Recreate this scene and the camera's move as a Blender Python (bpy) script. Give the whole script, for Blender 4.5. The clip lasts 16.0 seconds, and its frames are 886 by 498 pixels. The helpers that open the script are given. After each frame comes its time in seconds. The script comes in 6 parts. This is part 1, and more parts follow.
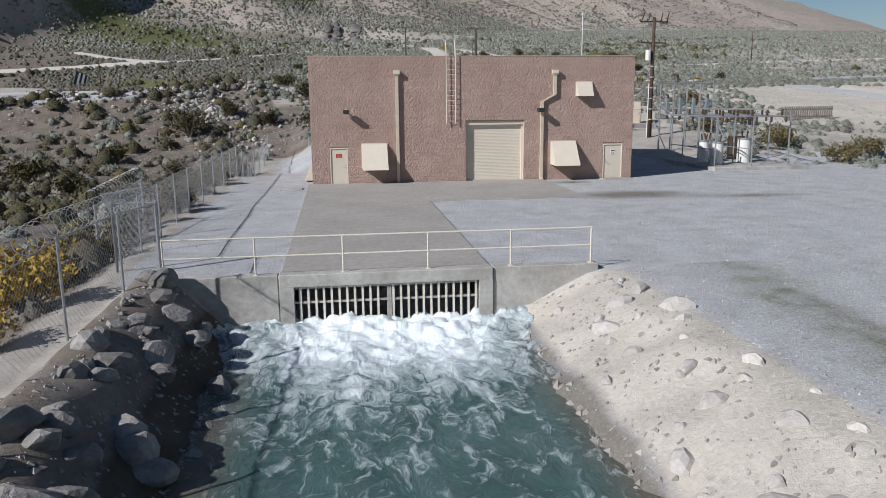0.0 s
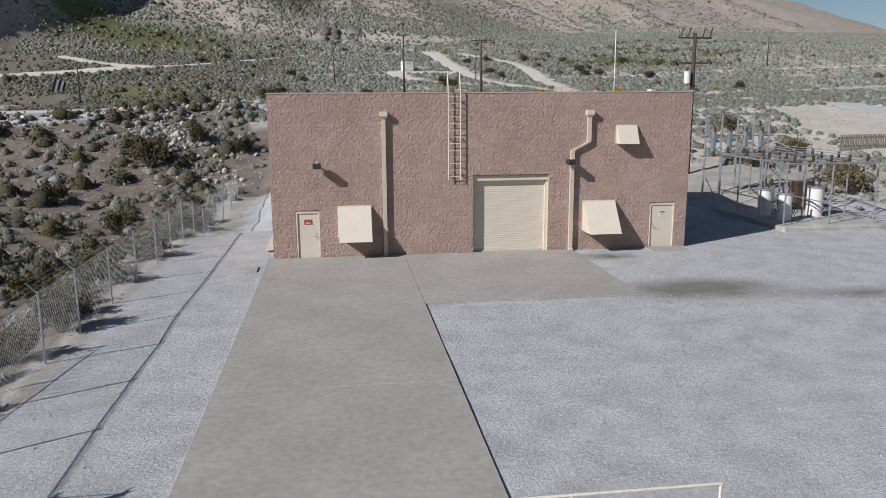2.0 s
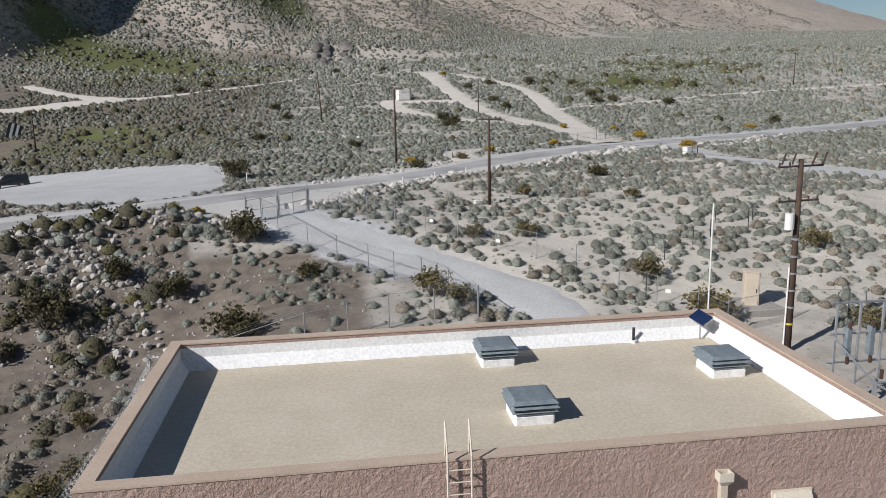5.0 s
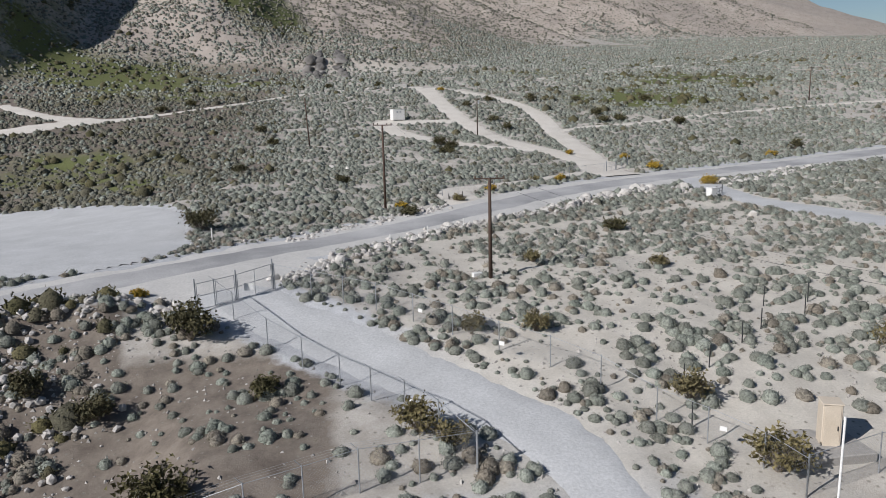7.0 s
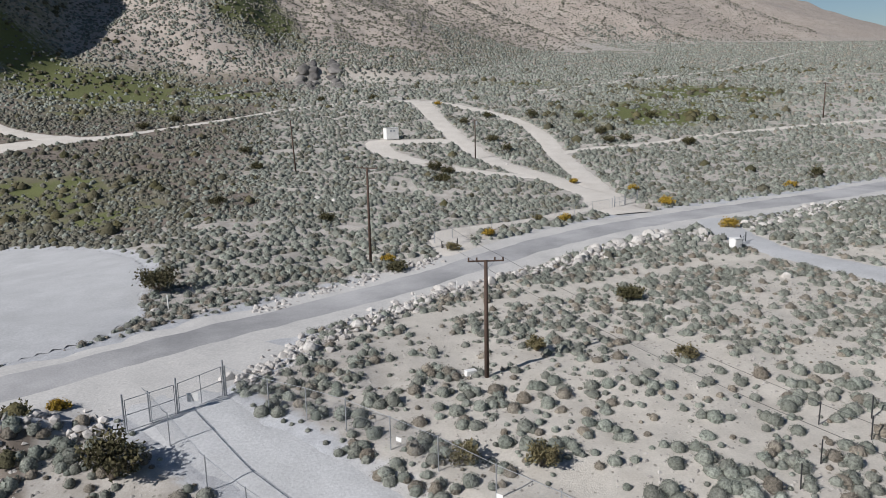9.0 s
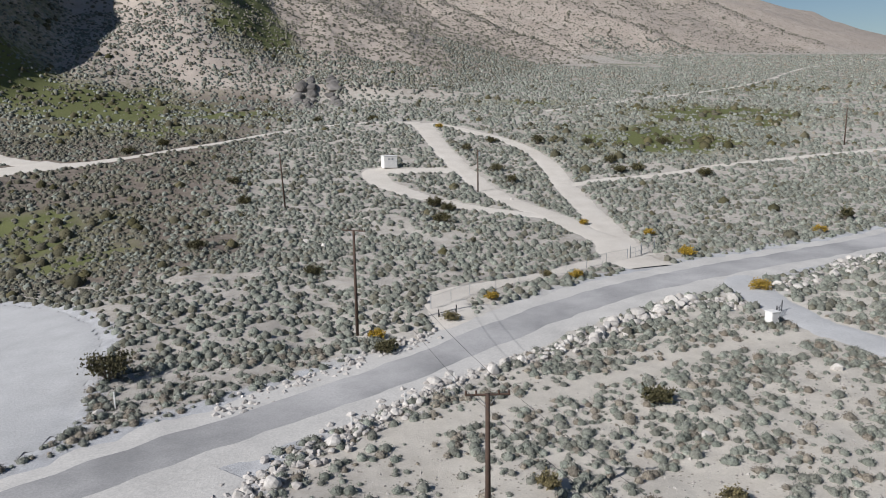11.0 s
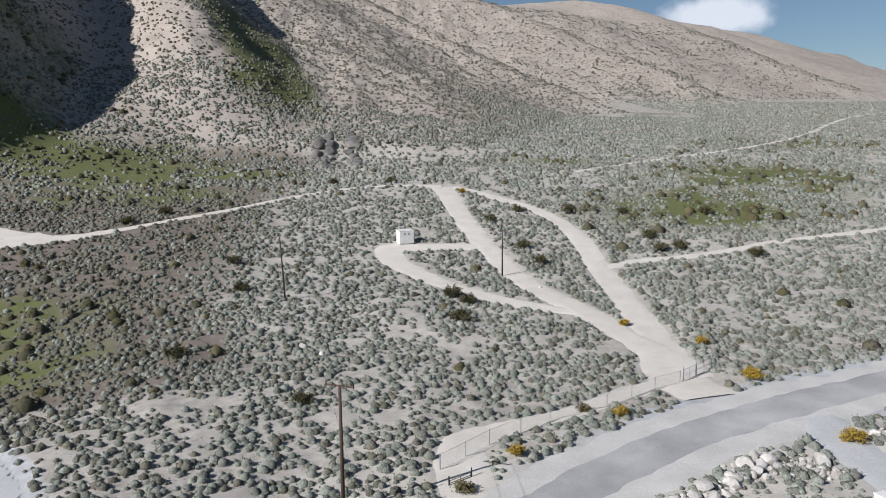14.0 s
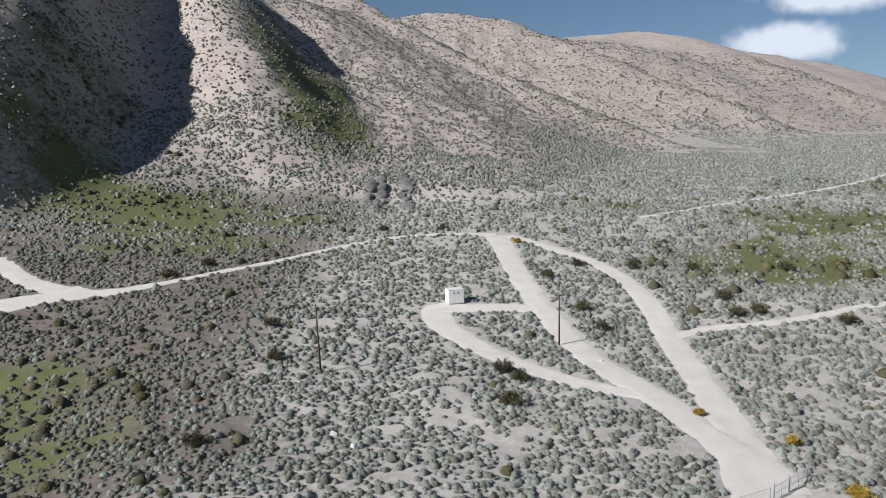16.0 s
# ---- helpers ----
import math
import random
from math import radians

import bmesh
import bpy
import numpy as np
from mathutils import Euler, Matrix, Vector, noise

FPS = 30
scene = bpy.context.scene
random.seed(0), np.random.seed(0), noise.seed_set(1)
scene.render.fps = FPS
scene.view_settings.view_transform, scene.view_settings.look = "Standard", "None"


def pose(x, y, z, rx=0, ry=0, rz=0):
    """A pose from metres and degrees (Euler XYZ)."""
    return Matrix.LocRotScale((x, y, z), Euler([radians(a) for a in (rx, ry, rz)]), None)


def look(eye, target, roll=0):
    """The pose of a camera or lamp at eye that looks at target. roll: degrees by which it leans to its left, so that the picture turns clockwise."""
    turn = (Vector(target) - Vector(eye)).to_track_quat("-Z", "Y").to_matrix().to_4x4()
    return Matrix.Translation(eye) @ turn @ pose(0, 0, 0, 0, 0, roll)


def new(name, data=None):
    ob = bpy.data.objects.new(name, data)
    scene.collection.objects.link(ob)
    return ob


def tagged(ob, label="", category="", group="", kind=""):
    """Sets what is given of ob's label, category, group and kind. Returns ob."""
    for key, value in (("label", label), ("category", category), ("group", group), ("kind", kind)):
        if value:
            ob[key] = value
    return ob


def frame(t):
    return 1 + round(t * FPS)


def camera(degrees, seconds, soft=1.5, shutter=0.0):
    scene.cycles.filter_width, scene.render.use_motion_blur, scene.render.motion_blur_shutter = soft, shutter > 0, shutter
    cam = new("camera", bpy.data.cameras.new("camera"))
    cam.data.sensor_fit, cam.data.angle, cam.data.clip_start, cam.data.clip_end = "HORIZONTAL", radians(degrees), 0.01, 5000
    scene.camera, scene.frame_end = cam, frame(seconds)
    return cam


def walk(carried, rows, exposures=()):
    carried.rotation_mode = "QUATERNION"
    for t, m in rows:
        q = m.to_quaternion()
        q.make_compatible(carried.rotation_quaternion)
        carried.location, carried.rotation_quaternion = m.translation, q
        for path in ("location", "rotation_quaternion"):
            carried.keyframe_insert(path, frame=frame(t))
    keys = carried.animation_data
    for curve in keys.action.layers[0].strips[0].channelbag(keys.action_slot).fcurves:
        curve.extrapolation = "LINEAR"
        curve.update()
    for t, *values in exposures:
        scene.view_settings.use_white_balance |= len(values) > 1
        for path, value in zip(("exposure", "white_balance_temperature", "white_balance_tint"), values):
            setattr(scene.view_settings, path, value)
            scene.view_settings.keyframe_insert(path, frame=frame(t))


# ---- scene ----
cam = camera(60.9, 16.0, soft=0.7)
PATH = [
    (0, (1.454, -43.676, 4.856), (1.722, -41.734, 4.462), -0.5),
    (0.5, (1.79, -41.515, 4.934), (2.057, -39.572, 4.54), -0.5),
    (1, (2.139, -38.921, 5.204), (2.406, -36.978, 4.812), -0.5),
    (1.5, (2.518, -35.993, 5.744), (2.786, -34.05, 5.351), -0.4),
    (2, (2.952, -33.123, 6.99), (3.218, -31.181, 6.594), -0.3),
    (2.5, (3.453, -30.103, 8.432), (3.714, -28.161, 8.034), -0.5),
    (3, (3.809, -27.113, 9.889), (4.073, -25.172, 9.487), -0.5),
    (3.5, (4.243, -24.061, 11.301), (4.506, -22.119, 10.9), -0.5),
    (4, (4.781, -20.899, 12.763), (5.041, -18.959, 12.354), -0.9),
    (6.5, (7.212, -6.875, 17.507), (7.472, -4.933, 17.109), -1.3),
    (7, (7.861, -4.201, 18.404), (8.121, -2.258, 18.007), -1.4),
    (7.5, (8.623, -1.625, 19.211), (8.881, 0.319, 18.816), -1.4),
    (8, (8.991, 0.573, 20.251), (9.251, 2.516, 19.854), -1.3),
    (8.5, (9.494, 2.974, 21.184), (9.756, 4.917, 20.786), -1.2),
    (9, (9.975, 5.262, 22.103), (10.237, 7.204, 21.706), -1.2),
    (11.5, (12.425, 17.302, 26.799), (12.679, 19.251, 26.429), -0.8),
    (12, (12.954, 19.805, 27.604), (13.208, 21.757, 27.249), -0.8),
    (12.5, (13.396, 22.155, 28.574), (13.646, 24.11, 28.237), -0.8),
    (13, (13.939, 24.609, 29.435), (14.175, 26.569, 29.118), -0.8),
    (13.5, (14.465, 26.934, 30.331), (14.679, 28.9, 30.035), -0.7),
    (14, (14.877, 29.339, 31.208), (15.066, 31.31, 30.931), -0.7),
    (14.5, (15.496, 31.828, 32.144), (15.654, 33.805, 31.887), -0.7),
    (15, (16.149, 34.241, 33.105), (16.263, 36.224, 32.868), -0.8),
    (15.5, (16.712, 36.467, 34.091), (16.785, 38.454, 33.874), -0.8),
    (16, (17.082, 39.162, 34.974), (17.115, 41.152, 34.777), -0.8),
]
walk(cam, [(t, look(eye, target, roll)) for t, eye, target, roll in PATH], exposures=[(0, 0.06, 6200, 12), (4, 0.09, 6400, 12), (7, 0.12, 6250, 12), (11.5, 0.2, 6300, 12), (16, 0.34, 6150, 12)])


# ---- light ----
SUN_DIR = Vector((0.80, 0.42, -0.60)).normalized()
world = bpy.data.worlds.new("sky")
scene.world = world
world.use_nodes = True
wn, wl = world.node_tree.nodes, world.node_tree.links
sky = wn.new("ShaderNodeTexSky")
sky.sky_type = "NISHITA"
sky.sun_disc = False
sky.sun_elevation = math.asin(-SUN_DIR.z)
sky.sun_rotation = math.atan2(-SUN_DIR.x, -SUN_DIR.y)
sky.air_density, sky.dust_density, sky.ozone_density = 1.1, 0.25, 3.0
sky.altitude = 800
wn["Background"].inputs["Strength"].default_value = 0.05
# fair-weather cloud low over the ridge
way = wn.new("ShaderNodeTexCoord").outputs["Generated"]
puff = wn.new("ShaderNodeTexNoise")
puff.inputs["Scale"].default_value, puff.inputs["Detail"].default_value = 22, 6
wl.new(way, puff.inputs["Vector"])
cover = None
for spot, reach in (((0.4205, 0.8937, 0.150), 0.075), ((0.452, 0.868, 0.203), 0.085)):
    gap = wn.new("ShaderNodeVectorMath")
    gap.operation = "SUBTRACT"
    wl.new(way, gap.inputs[0])
    gap.inputs[1].default_value = spot
    flat = wn.new("ShaderNodeVectorMath")
    flat.operation = "MULTIPLY"
    wl.new(gap.outputs[0], flat.inputs[0])
    flat.inputs[1].default_value = (1, 1, 2.6)
    size = wn.new("ShaderNodeVectorMath")
    size.operation = "LENGTH"
    wl.new(flat.outputs[0], size.inputs[0])
    edge = wn.new("ShaderNodeMath")
    edge.operation = "MULTIPLY_ADD"
    wl.new(puff.outputs[0], edge.inputs[0])
    edge.inputs[1].default_value = -0.09
    wl.new(size.outputs["Value"], edge.inputs[2])
    soft = wn.new("ShaderNodeMapRange")
    soft.interpolation_type = "SMOOTHSTEP"
    for key, v in (("From Min", reach - 0.045), ("From Max", reach - 0.085), ("To Min", 0.0), ("To Max", 0.9)):
        soft.inputs[key].default_value = v
    wl.new(edge.outputs[0], soft.inputs[0])
    if cover is None:
        cover = soft.outputs[0]
    else:
        both = wn.new("ShaderNodeMath")
        both.operation = "MAXIMUM"
        wl.new(cover, both.inputs[0])
        wl.new(soft.outputs[0], both.inputs[1])
        cover = both.outputs[0]
veil = wn.new("ShaderNodeMix")
veil.data_type = "RGBA"
wl.new(cover, veil.inputs[0])
wl.new(sky.outputs[0], veil.inputs[6])
veil.inputs[7].default_value = (13, 13.6, 14.5, 1)
wl.new(veil.outputs[2], wn["Background"].inputs["Color"])
sun = new("sun", bpy.data.lights.new("sun", "SUN"))
sun.data.energy, sun.data.angle, sun.data.color = 5.0, radians(0.55), (1.0, 0.98, 0.95)
sun.matrix_world = look((0, 0, 80), Vector((0, 0, 80)) + SUN_DIR)


# ---- materials ----
def material(name):
    m = bpy.data.materials.new(name)
    m.use_nodes = True
    nodes, links = m.node_tree.nodes, m.node_tree.links
    return m, nodes, links, nodes["Principled BSDF"]


def tex(nodes, links, kind, scale, coords, detail=4.0, rough=0.6):
    n = nodes.new(kind)
    n.inputs["Scale"].default_value = scale
    if kind == "ShaderNodeTexNoise":
        n.inputs["Detail"].default_value, n.inputs["Roughness"].default_value = detail, rough
    links.new(coords, n.inputs["Vector"])
    return n


def ramp(nodes, links, src, a, b, ca=(0, 0, 0), cb=(1, 1, 1)):
    r = nodes.new("ShaderNodeValToRGB")
    r.color_ramp.elements[0].position, r.color_ramp.elements[1].position = a, b
    r.color_ramp.elements[0].color, r.color_ramp.elements[1].color = (*ca, 1), (*cb, 1)
    links.new(src, r.inputs[0])
    return r.outputs[0]


def mix(nodes, links, fac, a, b, blend="MIX"):
    m = nodes.new("ShaderNodeMix")
    m.data_type, m.blend_type = "RGBA", blend
    for sock, v in ((m.inputs[0], fac), (m.inputs[6], a), (m.inputs[7], b)):
        if isinstance(v, (int, float)):
            sock.default_value = v
        elif isinstance(v, tuple):
            sock.default_value = (*v, 1)
        else:
            links.new(v, sock)
    return m.outputs[2]


def surface(name, c1, c2, scale=3.0, fine=40.0, rough=0.85, bump=0.3, metal=0.0, dist=0.02, random_amount=0.0, island=False, attr=None):
    """A matt surface with colour varied at two scales and a fine relief."""
    m, nodes, links, p = material(name)
    co = nodes.new("ShaderNodeTexCoord").outputs["Object"]
    big = tex(nodes, links, "ShaderNodeTexNoise", scale, co)
    small = tex(nodes, links, "ShaderNodeTexNoise", fine, co, 3.0)
    col = mix(nodes, links, ramp(nodes, links, big.outputs[0], 0.32, 0.68), c1, c2)
    col = mix(nodes, links, 0.35, col, ramp(nodes, links, small.outputs[0], 0.3, 0.7, (0.35,) * 3, (1, 1, 1)), "MULTIPLY")
    if random_amount:
        if attr:
            rnd = nodes.new("ShaderNodeAttribute")
            rnd.attribute_name = attr
            out = rnd.outputs["Fac"]
        elif island:
            out = nodes.new("ShaderNodeNewGeometry").outputs["Random Per Island"]
        else:
            out = nodes.new("ShaderNodeObjectInfo").outputs["Random"]
        lo = 1 - random_amount
        col = mix(nodes, links, 1.0, col, ramp(nodes, links, out, 0, 1, (lo,) * 3, (1, 1, 1)), "MULTIPLY")
    links.new(col, p.inputs["Base Color"])
    p.inputs["Roughness"].default_value, p.inputs["Metallic"].default_value = rough, metal
    if bump:
        b = nodes.new("ShaderNodeBump")
        b.inputs["Strength"].default_value, b.inputs["Distance"].default_value = bump, dist
        links.new(small.outputs[0], b.inputs["Height"])
        links.new(b.outputs[0], p.inputs["Normal"])
    return m


def foliage(name, c1, c2, attr="tint"):
    """Leaves: each leaf and each plant varies in tone, with a clumpy relief on the mounds, its hollows shaded in the
    colour.
    """
    m, nodes, links, p = material(name)
    isl = nodes.new("ShaderNodeNewGeometry").outputs["Random Per Island"]
    col = mix(nodes, links, isl, c1, c2)
    a = nodes.new("ShaderNodeAttribute")
    a.attribute_name = attr
    col = mix(nodes, links, a.outputs["Fac"], col, mix(nodes, links, 0.55, col, (0.165, 0.15, 0.125)))
    co = nodes.new("ShaderNodeTexCoord").outputs["Object"]
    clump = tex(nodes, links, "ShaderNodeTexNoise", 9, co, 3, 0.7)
    # shade in the hollows of the clump relief is multiplied into the leaf colour
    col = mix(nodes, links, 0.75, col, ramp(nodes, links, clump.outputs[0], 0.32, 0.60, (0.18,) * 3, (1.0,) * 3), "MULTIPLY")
    links.new(col, p.inputs["Base Color"])
    p.inputs["Roughness"].default_value = 0.85
    p.inputs["Specular IOR Level"].default_value = 0.15
    b = nodes.new("ShaderNodeBump")
    b.inputs["Strength"].default_value, b.inputs["Distance"].default_value = 0.9, 0.12
    links.new(clump.outputs[0], b.inputs["Height"])
    links.new(b.outputs[0], p.inputs["Normal"])
    return m


def ground_material():
    """Desert ground: pale sand and gravel, green flush, yard gravel, wet stain, brown scree, slopes with small plants."""
    m, nodes, links, p = material("desert_ground")
    co = nodes.new("ShaderNodeTexCoord").outputs["Object"]

    def attr(name):
        a = nodes.new("ShaderNodeAttribute")
        a.attribute_name = name
        return a.outputs["Fac"]

    def broken(name, noise_out, lo=0.35, hi=0.65):
        n = nodes.new("ShaderNodeMath")
        n.operation = "MULTIPLY_ADD"
        links.new(noise_out, n.inputs[0])
        n.inputs[1].default_value = 0.9
        n.inputs[2].default_value = -0.45
        s = nodes.new("ShaderNodeMath")
        s.operation = "ADD"
        links.new(n.outputs[0], s.inputs[0])
        links.new(attr(name), s.inputs[1])
        return ramp(nodes, links, s.outputs[0], lo, hi)

    big = tex(nodes, links, "ShaderNodeTexNoise", 0.09, co, 5)
    mid = tex(nodes, links, "ShaderNodeTexNoise", 0.8, co, 5)
    fine = tex(nodes, links, "ShaderNodeTexNoise", 9, co, 5, 0.75)
    grit = tex(nodes, links, "ShaderNodeTexVoronoi", 26, co)
    sand = mix(nodes, links, ramp(nodes, links, big.outputs[0], 0.3, 0.7), (0.35, 0.315, 0.27), (0.44, 0.405, 0.355))
    sand = mix(nodes, links, ramp(nodes, links, mid.outputs[0], 0.4, 0.75), sand, (0.52, 0.48, 0.43))
    brown = mix(nodes, links, ramp(nodes, links, mid.outputs[0], 0.3, 0.7), (0.13, 0.105, 0.085), (0.25, 0.21, 0.17))
    col = mix(nodes, links, broken("brown", mid.outputs[0]), sand, brown)
    gravel = mix(nodes, links, ramp(nodes, links, mid.outputs[0], 0.3, 0.7), (0.45, 0.445, 0.44), (0.62, 0.62, 0.62))
    gravel = mix(nodes, links, ramp(nodes, links, grit.outputs["Color"], 0.0, 1.0), mix(nodes, links, 1.0, gravel, (0.72, 0.72, 0.73), "MULTIPLY"), gravel)
    col = mix(nodes, links, broken("gravel", mid.outputs[0]), col, gravel)
    col = mix(nodes, links, attr("pale"), col, mix(nodes, links, ramp(nodes, links, mid.outputs[0], 0.3, 0.7), (0.50, 0.455, 0.39), (0.60, 0.555, 0.48)))
    hill = mix(nodes, links, ramp(nodes, links, big.outputs[0], 0.3, 0.7), (0.37, 0.31, 0.26), (0.48, 0.415, 0.355))
    col = mix(nodes, links, attr("hill"), col, hill)
    grass = mix(nodes, links, ramp(nodes, links, fine.outputs[0], 0.3, 0.7), (0.085, 0.10, 0.03), (0.17, 0.175, 0.07))
    col = mix(nodes, links, broken("grass", mid.outputs[0], 0.12, 0.55), col, grass)
    litter = tex(nodes, links, "ShaderNodeTexVoronoi", 2.3, co)
    speck = ramp(nodes, links, litter.outputs["Distance"], 0.10, 0.26, (1, 1, 1), (0, 0, 0))
    some = ramp(nodes, links, litter.outputs["Color"], 0.45, 0.55)
    wildness = nodes.new("ShaderNodeMath")
    wildness.operation, wildness.use_clamp = "MULTIPLY", True
    links.new(speck, wildness.inputs[0])
    links.new(some, wildness.inputs[1])
    bare = nodes.new("ShaderNodeMath")
    bare.operation = "MULTIPLY"
    links.new(wildness.outputs[0], bare.inputs[0])
    links.new(attr("wild"), bare.inputs[1])
    col = mix(nodes, links, bare.outputs[0], col, mix(nodes, links, ramp(nodes, links, fine.outputs[0], 0.4, 0.6), (0.15, 0.135, 0.11), (0.27, 0.245, 0.205)))
    # small plants too far off to stand as meshes
    dots = tex(nodes, links, "ShaderNodeTexVoronoi", 0.55, co)
    spot = ramp(nodes, links, dots.outputs["Distance"], 0.22, 0.36, (1, 1, 1), (0, 0, 0))
    plant = mix(nodes, links, ramp(nodes, links, dots.outputs["Color"], 0, 1), (0.10, 0.105, 0.075), (0.19, 0.18, 0.13))
    far = nodes.new("ShaderNodeMath")
    far.operation = "MULTIPLY"
    links.new(spot, far.inputs[0])
    links.new(attr("far"), far.inputs[1])
    col = mix(nodes, links, far.outputs[0], col, plant)
    wet = mix(nodes, links, 1.0, col, (0.46, 0.42, 0.36), "MULTIPLY")
    col = mix(nodes, links, broken("wet", mid.outputs[0], 0.3, 0.8), col, wet)
    col = mix(nodes, links, 0.45, col, ramp(nodes, links, fine.outputs[0], 0.25, 0.72, (0.35,) * 3, (1, 1, 1)), "MULTIPLY")
    links.new(col, p.inputs["Base Color"])
    p.inputs["Roughness"].default_value = 0.92
    p.inputs["Specular IOR Level"].default_value = 0.25
    b = nodes.new("ShaderNodeBump")
    b.inputs["Strength"].default_value, b.inputs["Distance"].default_value = 0.45, 0.10
    links.new(fine.outputs[0], b.inputs["Height"])
    links.new(b.outputs[0], p.inputs["Normal"])
    return m


def water_material():
    m, nodes, links, p = material("river_water")
    co = nodes.new("ShaderNodeTexCoord").outputs["Object"]
    mp = nodes.new("ShaderNodeMapping")
    mp.inputs["Scale"].default_value = (1.0, 0.55, 1)
    links.new(co, mp.inputs[0])
    warp = tex(nodes, links, "ShaderNodeTexNoise", 0.9, mp.outputs[0], 3)
    add = nodes.new("ShaderNodeMixRGB")
    add.blend_type = "ADD"
    add.inputs[0].default_value = 0.9
    links.new(mp.outputs[0], add.inputs[1])
    links.new(warp.outputs["Color"], add.inputs[2])
    streak = tex(nodes, links, "ShaderNodeTexNoise", 2.1, add.outputs[0], 10, 0.7)
    streak.inputs["Distortion"].default_value = 1.2
    a = nodes.new("ShaderNodeAttribute")
    a.attribute_name = "foam"
    s = nodes.new("ShaderNodeMath")
    s.operation = "MULTIPLY_ADD"
    links.new(a.outputs["Fac"], s.inputs[0])
    s.inputs[1].default_value = 0.5
    links.new(streak.outputs[0], s.inputs[2])
    foam = ramp(nodes, links, s.outputs[0], 0.57, 0.92)
    shallow = nodes.new("ShaderNodeAttribute")
    shallow.attribute_name = "shallow"
    deep = mix(nodes, links, ramp(nodes, links, warp.outputs[0], 0.3, 0.7), (0.036, 0.082, 0.078), (0.075, 0.135, 0.13))
    deep = mix(nodes, links, shallow.outputs["Fac"], deep, (0.14, 0.115, 0.085))
    col = mix(nodes, links, foam, deep, (0.80, 0.86, 0.88))
    links.new(col, p.inputs["Base Color"])
    rough = nodes.new("ShaderNodeMapRange")
    rough.inputs["To Min"].default_value, rough.inputs["To Max"].default_value = 0.12, 0.75
    links.new(foam, rough.inputs[0])
    links.new(rough.outputs[0], p.inputs["Roughness"])
    p.inputs["IOR"].default_value = 1.33
    b = nodes.new("ShaderNodeBump")
    b.inputs["Strength"].default_value, b.inputs["Distance"].default_value = 0.6, 0.15
    links.new(streak.outputs[0], b.inputs["Height"])
    links.new(b.outputs[0], p.inputs["Normal"])
    return m


def block_material():
    """Split-faced concrete block in dusty rose brown, each block in its own tone."""
    m, nodes, links, p = material("split_face_block")
    co = nodes.new("ShaderNodeTexCoord").outputs["Object"]
    pos = nodes.new("ShaderNodeNewGeometry").outputs["Position"]
    big = tex(nodes, links, "ShaderNodeTexNoise", 0.5, pos, 4)
    grain = tex(nodes, links, "ShaderNodeTexNoise", 26, pos, 4, 0.7)
    col = mix(nodes, links, ramp(nodes, links, big.outputs[0], 0.3, 0.7), (0.43, 0.298, 0.243), (0.50, 0.36, 0.30))
    col = mix(nodes, links, 0.4, col, ramp(nodes, links, grain.outputs[0], 0.3, 0.7, (0.45,) * 3, (1, 1, 1)), "MULTIPLY")
    isl = nodes.new("ShaderNodeNewGeometry").outputs["Random Per Island"]
    col = mix(nodes, links, 1.0, col, ramp(nodes, links, isl, 0, 1, (0.88, 0.88, 0.88), (1, 1, 1)), "MULTIPLY")
    rnd = nodes.new("ShaderNodeObjectInfo").outputs["Random"]
    col = mix(nodes, links, 1.0, col, ramp(nodes, links, rnd, 0, 1, (0.93, 0.92, 0.91), (1, 1, 1)), "MULTIPLY")
    links.new(col, p.inputs["Base Color"])
    p.inputs["Roughness"].default_value = 0.95
    b = nodes.new("ShaderNodeBump")
    b.inputs["Strength"].default_value, b.inputs["Distance"].default_value = 1.0, 0.07
    rough_face = tex(nodes, links, "ShaderNodeTexNoise", 9, pos, 4, 0.7)
    links.new(rough_face.outputs[0], b.inputs["Height"])
    links.new(b.outputs[0], p.inputs["Normal"])
    return m


M_GROUND = ground_material()
M_WATER = water_material()
M_BLOCK = block_material()
M_CONCRETE = surface("slab_concrete", (0.32, 0.295, 0.265), (0.38, 0.355, 0.32), 0.35, 6, 0.9, 0.25, dist=0.01)
M_HEADWALL = surface("headwall_concrete", (0.33, 0.31, 0.28), (0.49, 0.47, 0.43), 0.9, 7, 0.9, 0.35, dist=0.02)
M_CREAM = surface("cream_paint", (0.66, 0.585, 0.47), (0.70, 0.625, 0.51), 1.2, 30, 0.6, 0.05)
M_TAN = surface("tan_paint", (0.56, 0.47, 0.36), (0.62, 0.53, 0.42), 1.0, 30, 0.6, 0.05)
M_WHITE = surface("white_paint", (0.72, 0.70, 0.66), (0.80, 0.78, 0.74), 1.5, 25, 0.55, 0.05)
M_RAIL = surface("cream_rail_paint", (0.66, 0.61, 0.50), (0.74, 0.69, 0.58), 3, 25, 0.5, 0.05)
M_ROOF = surface("tan_roof_coating", (0.52, 0.455, 0.345), (0.58, 0.51, 0.40), 0.6, 10, 0.85, 0.2)
M_COAT = surface("white_roof_coating", (0.76, 0.75, 0.73), (0.82, 0.81, 0.79), 1.0, 10, 0.7, 0.2)
M_CAP = surface("parapet_cap", (0.46, 0.35, 0.265), (0.52, 0.41, 0.32), 0.8, 20, 0.9, 0.2)
M_STEEL = surface("galvanised_steel", (0.36, 0.37, 0.38), (0.48, 0.49, 0.50), 4, 40, 0.45, 0.08, metal=0.6)
M_WIRE = surface("fence_wire", (0.32, 0.33, 0.34), (0.42, 0.43, 0.44), 4, 40, 0.5, 0.0, metal=0.5)
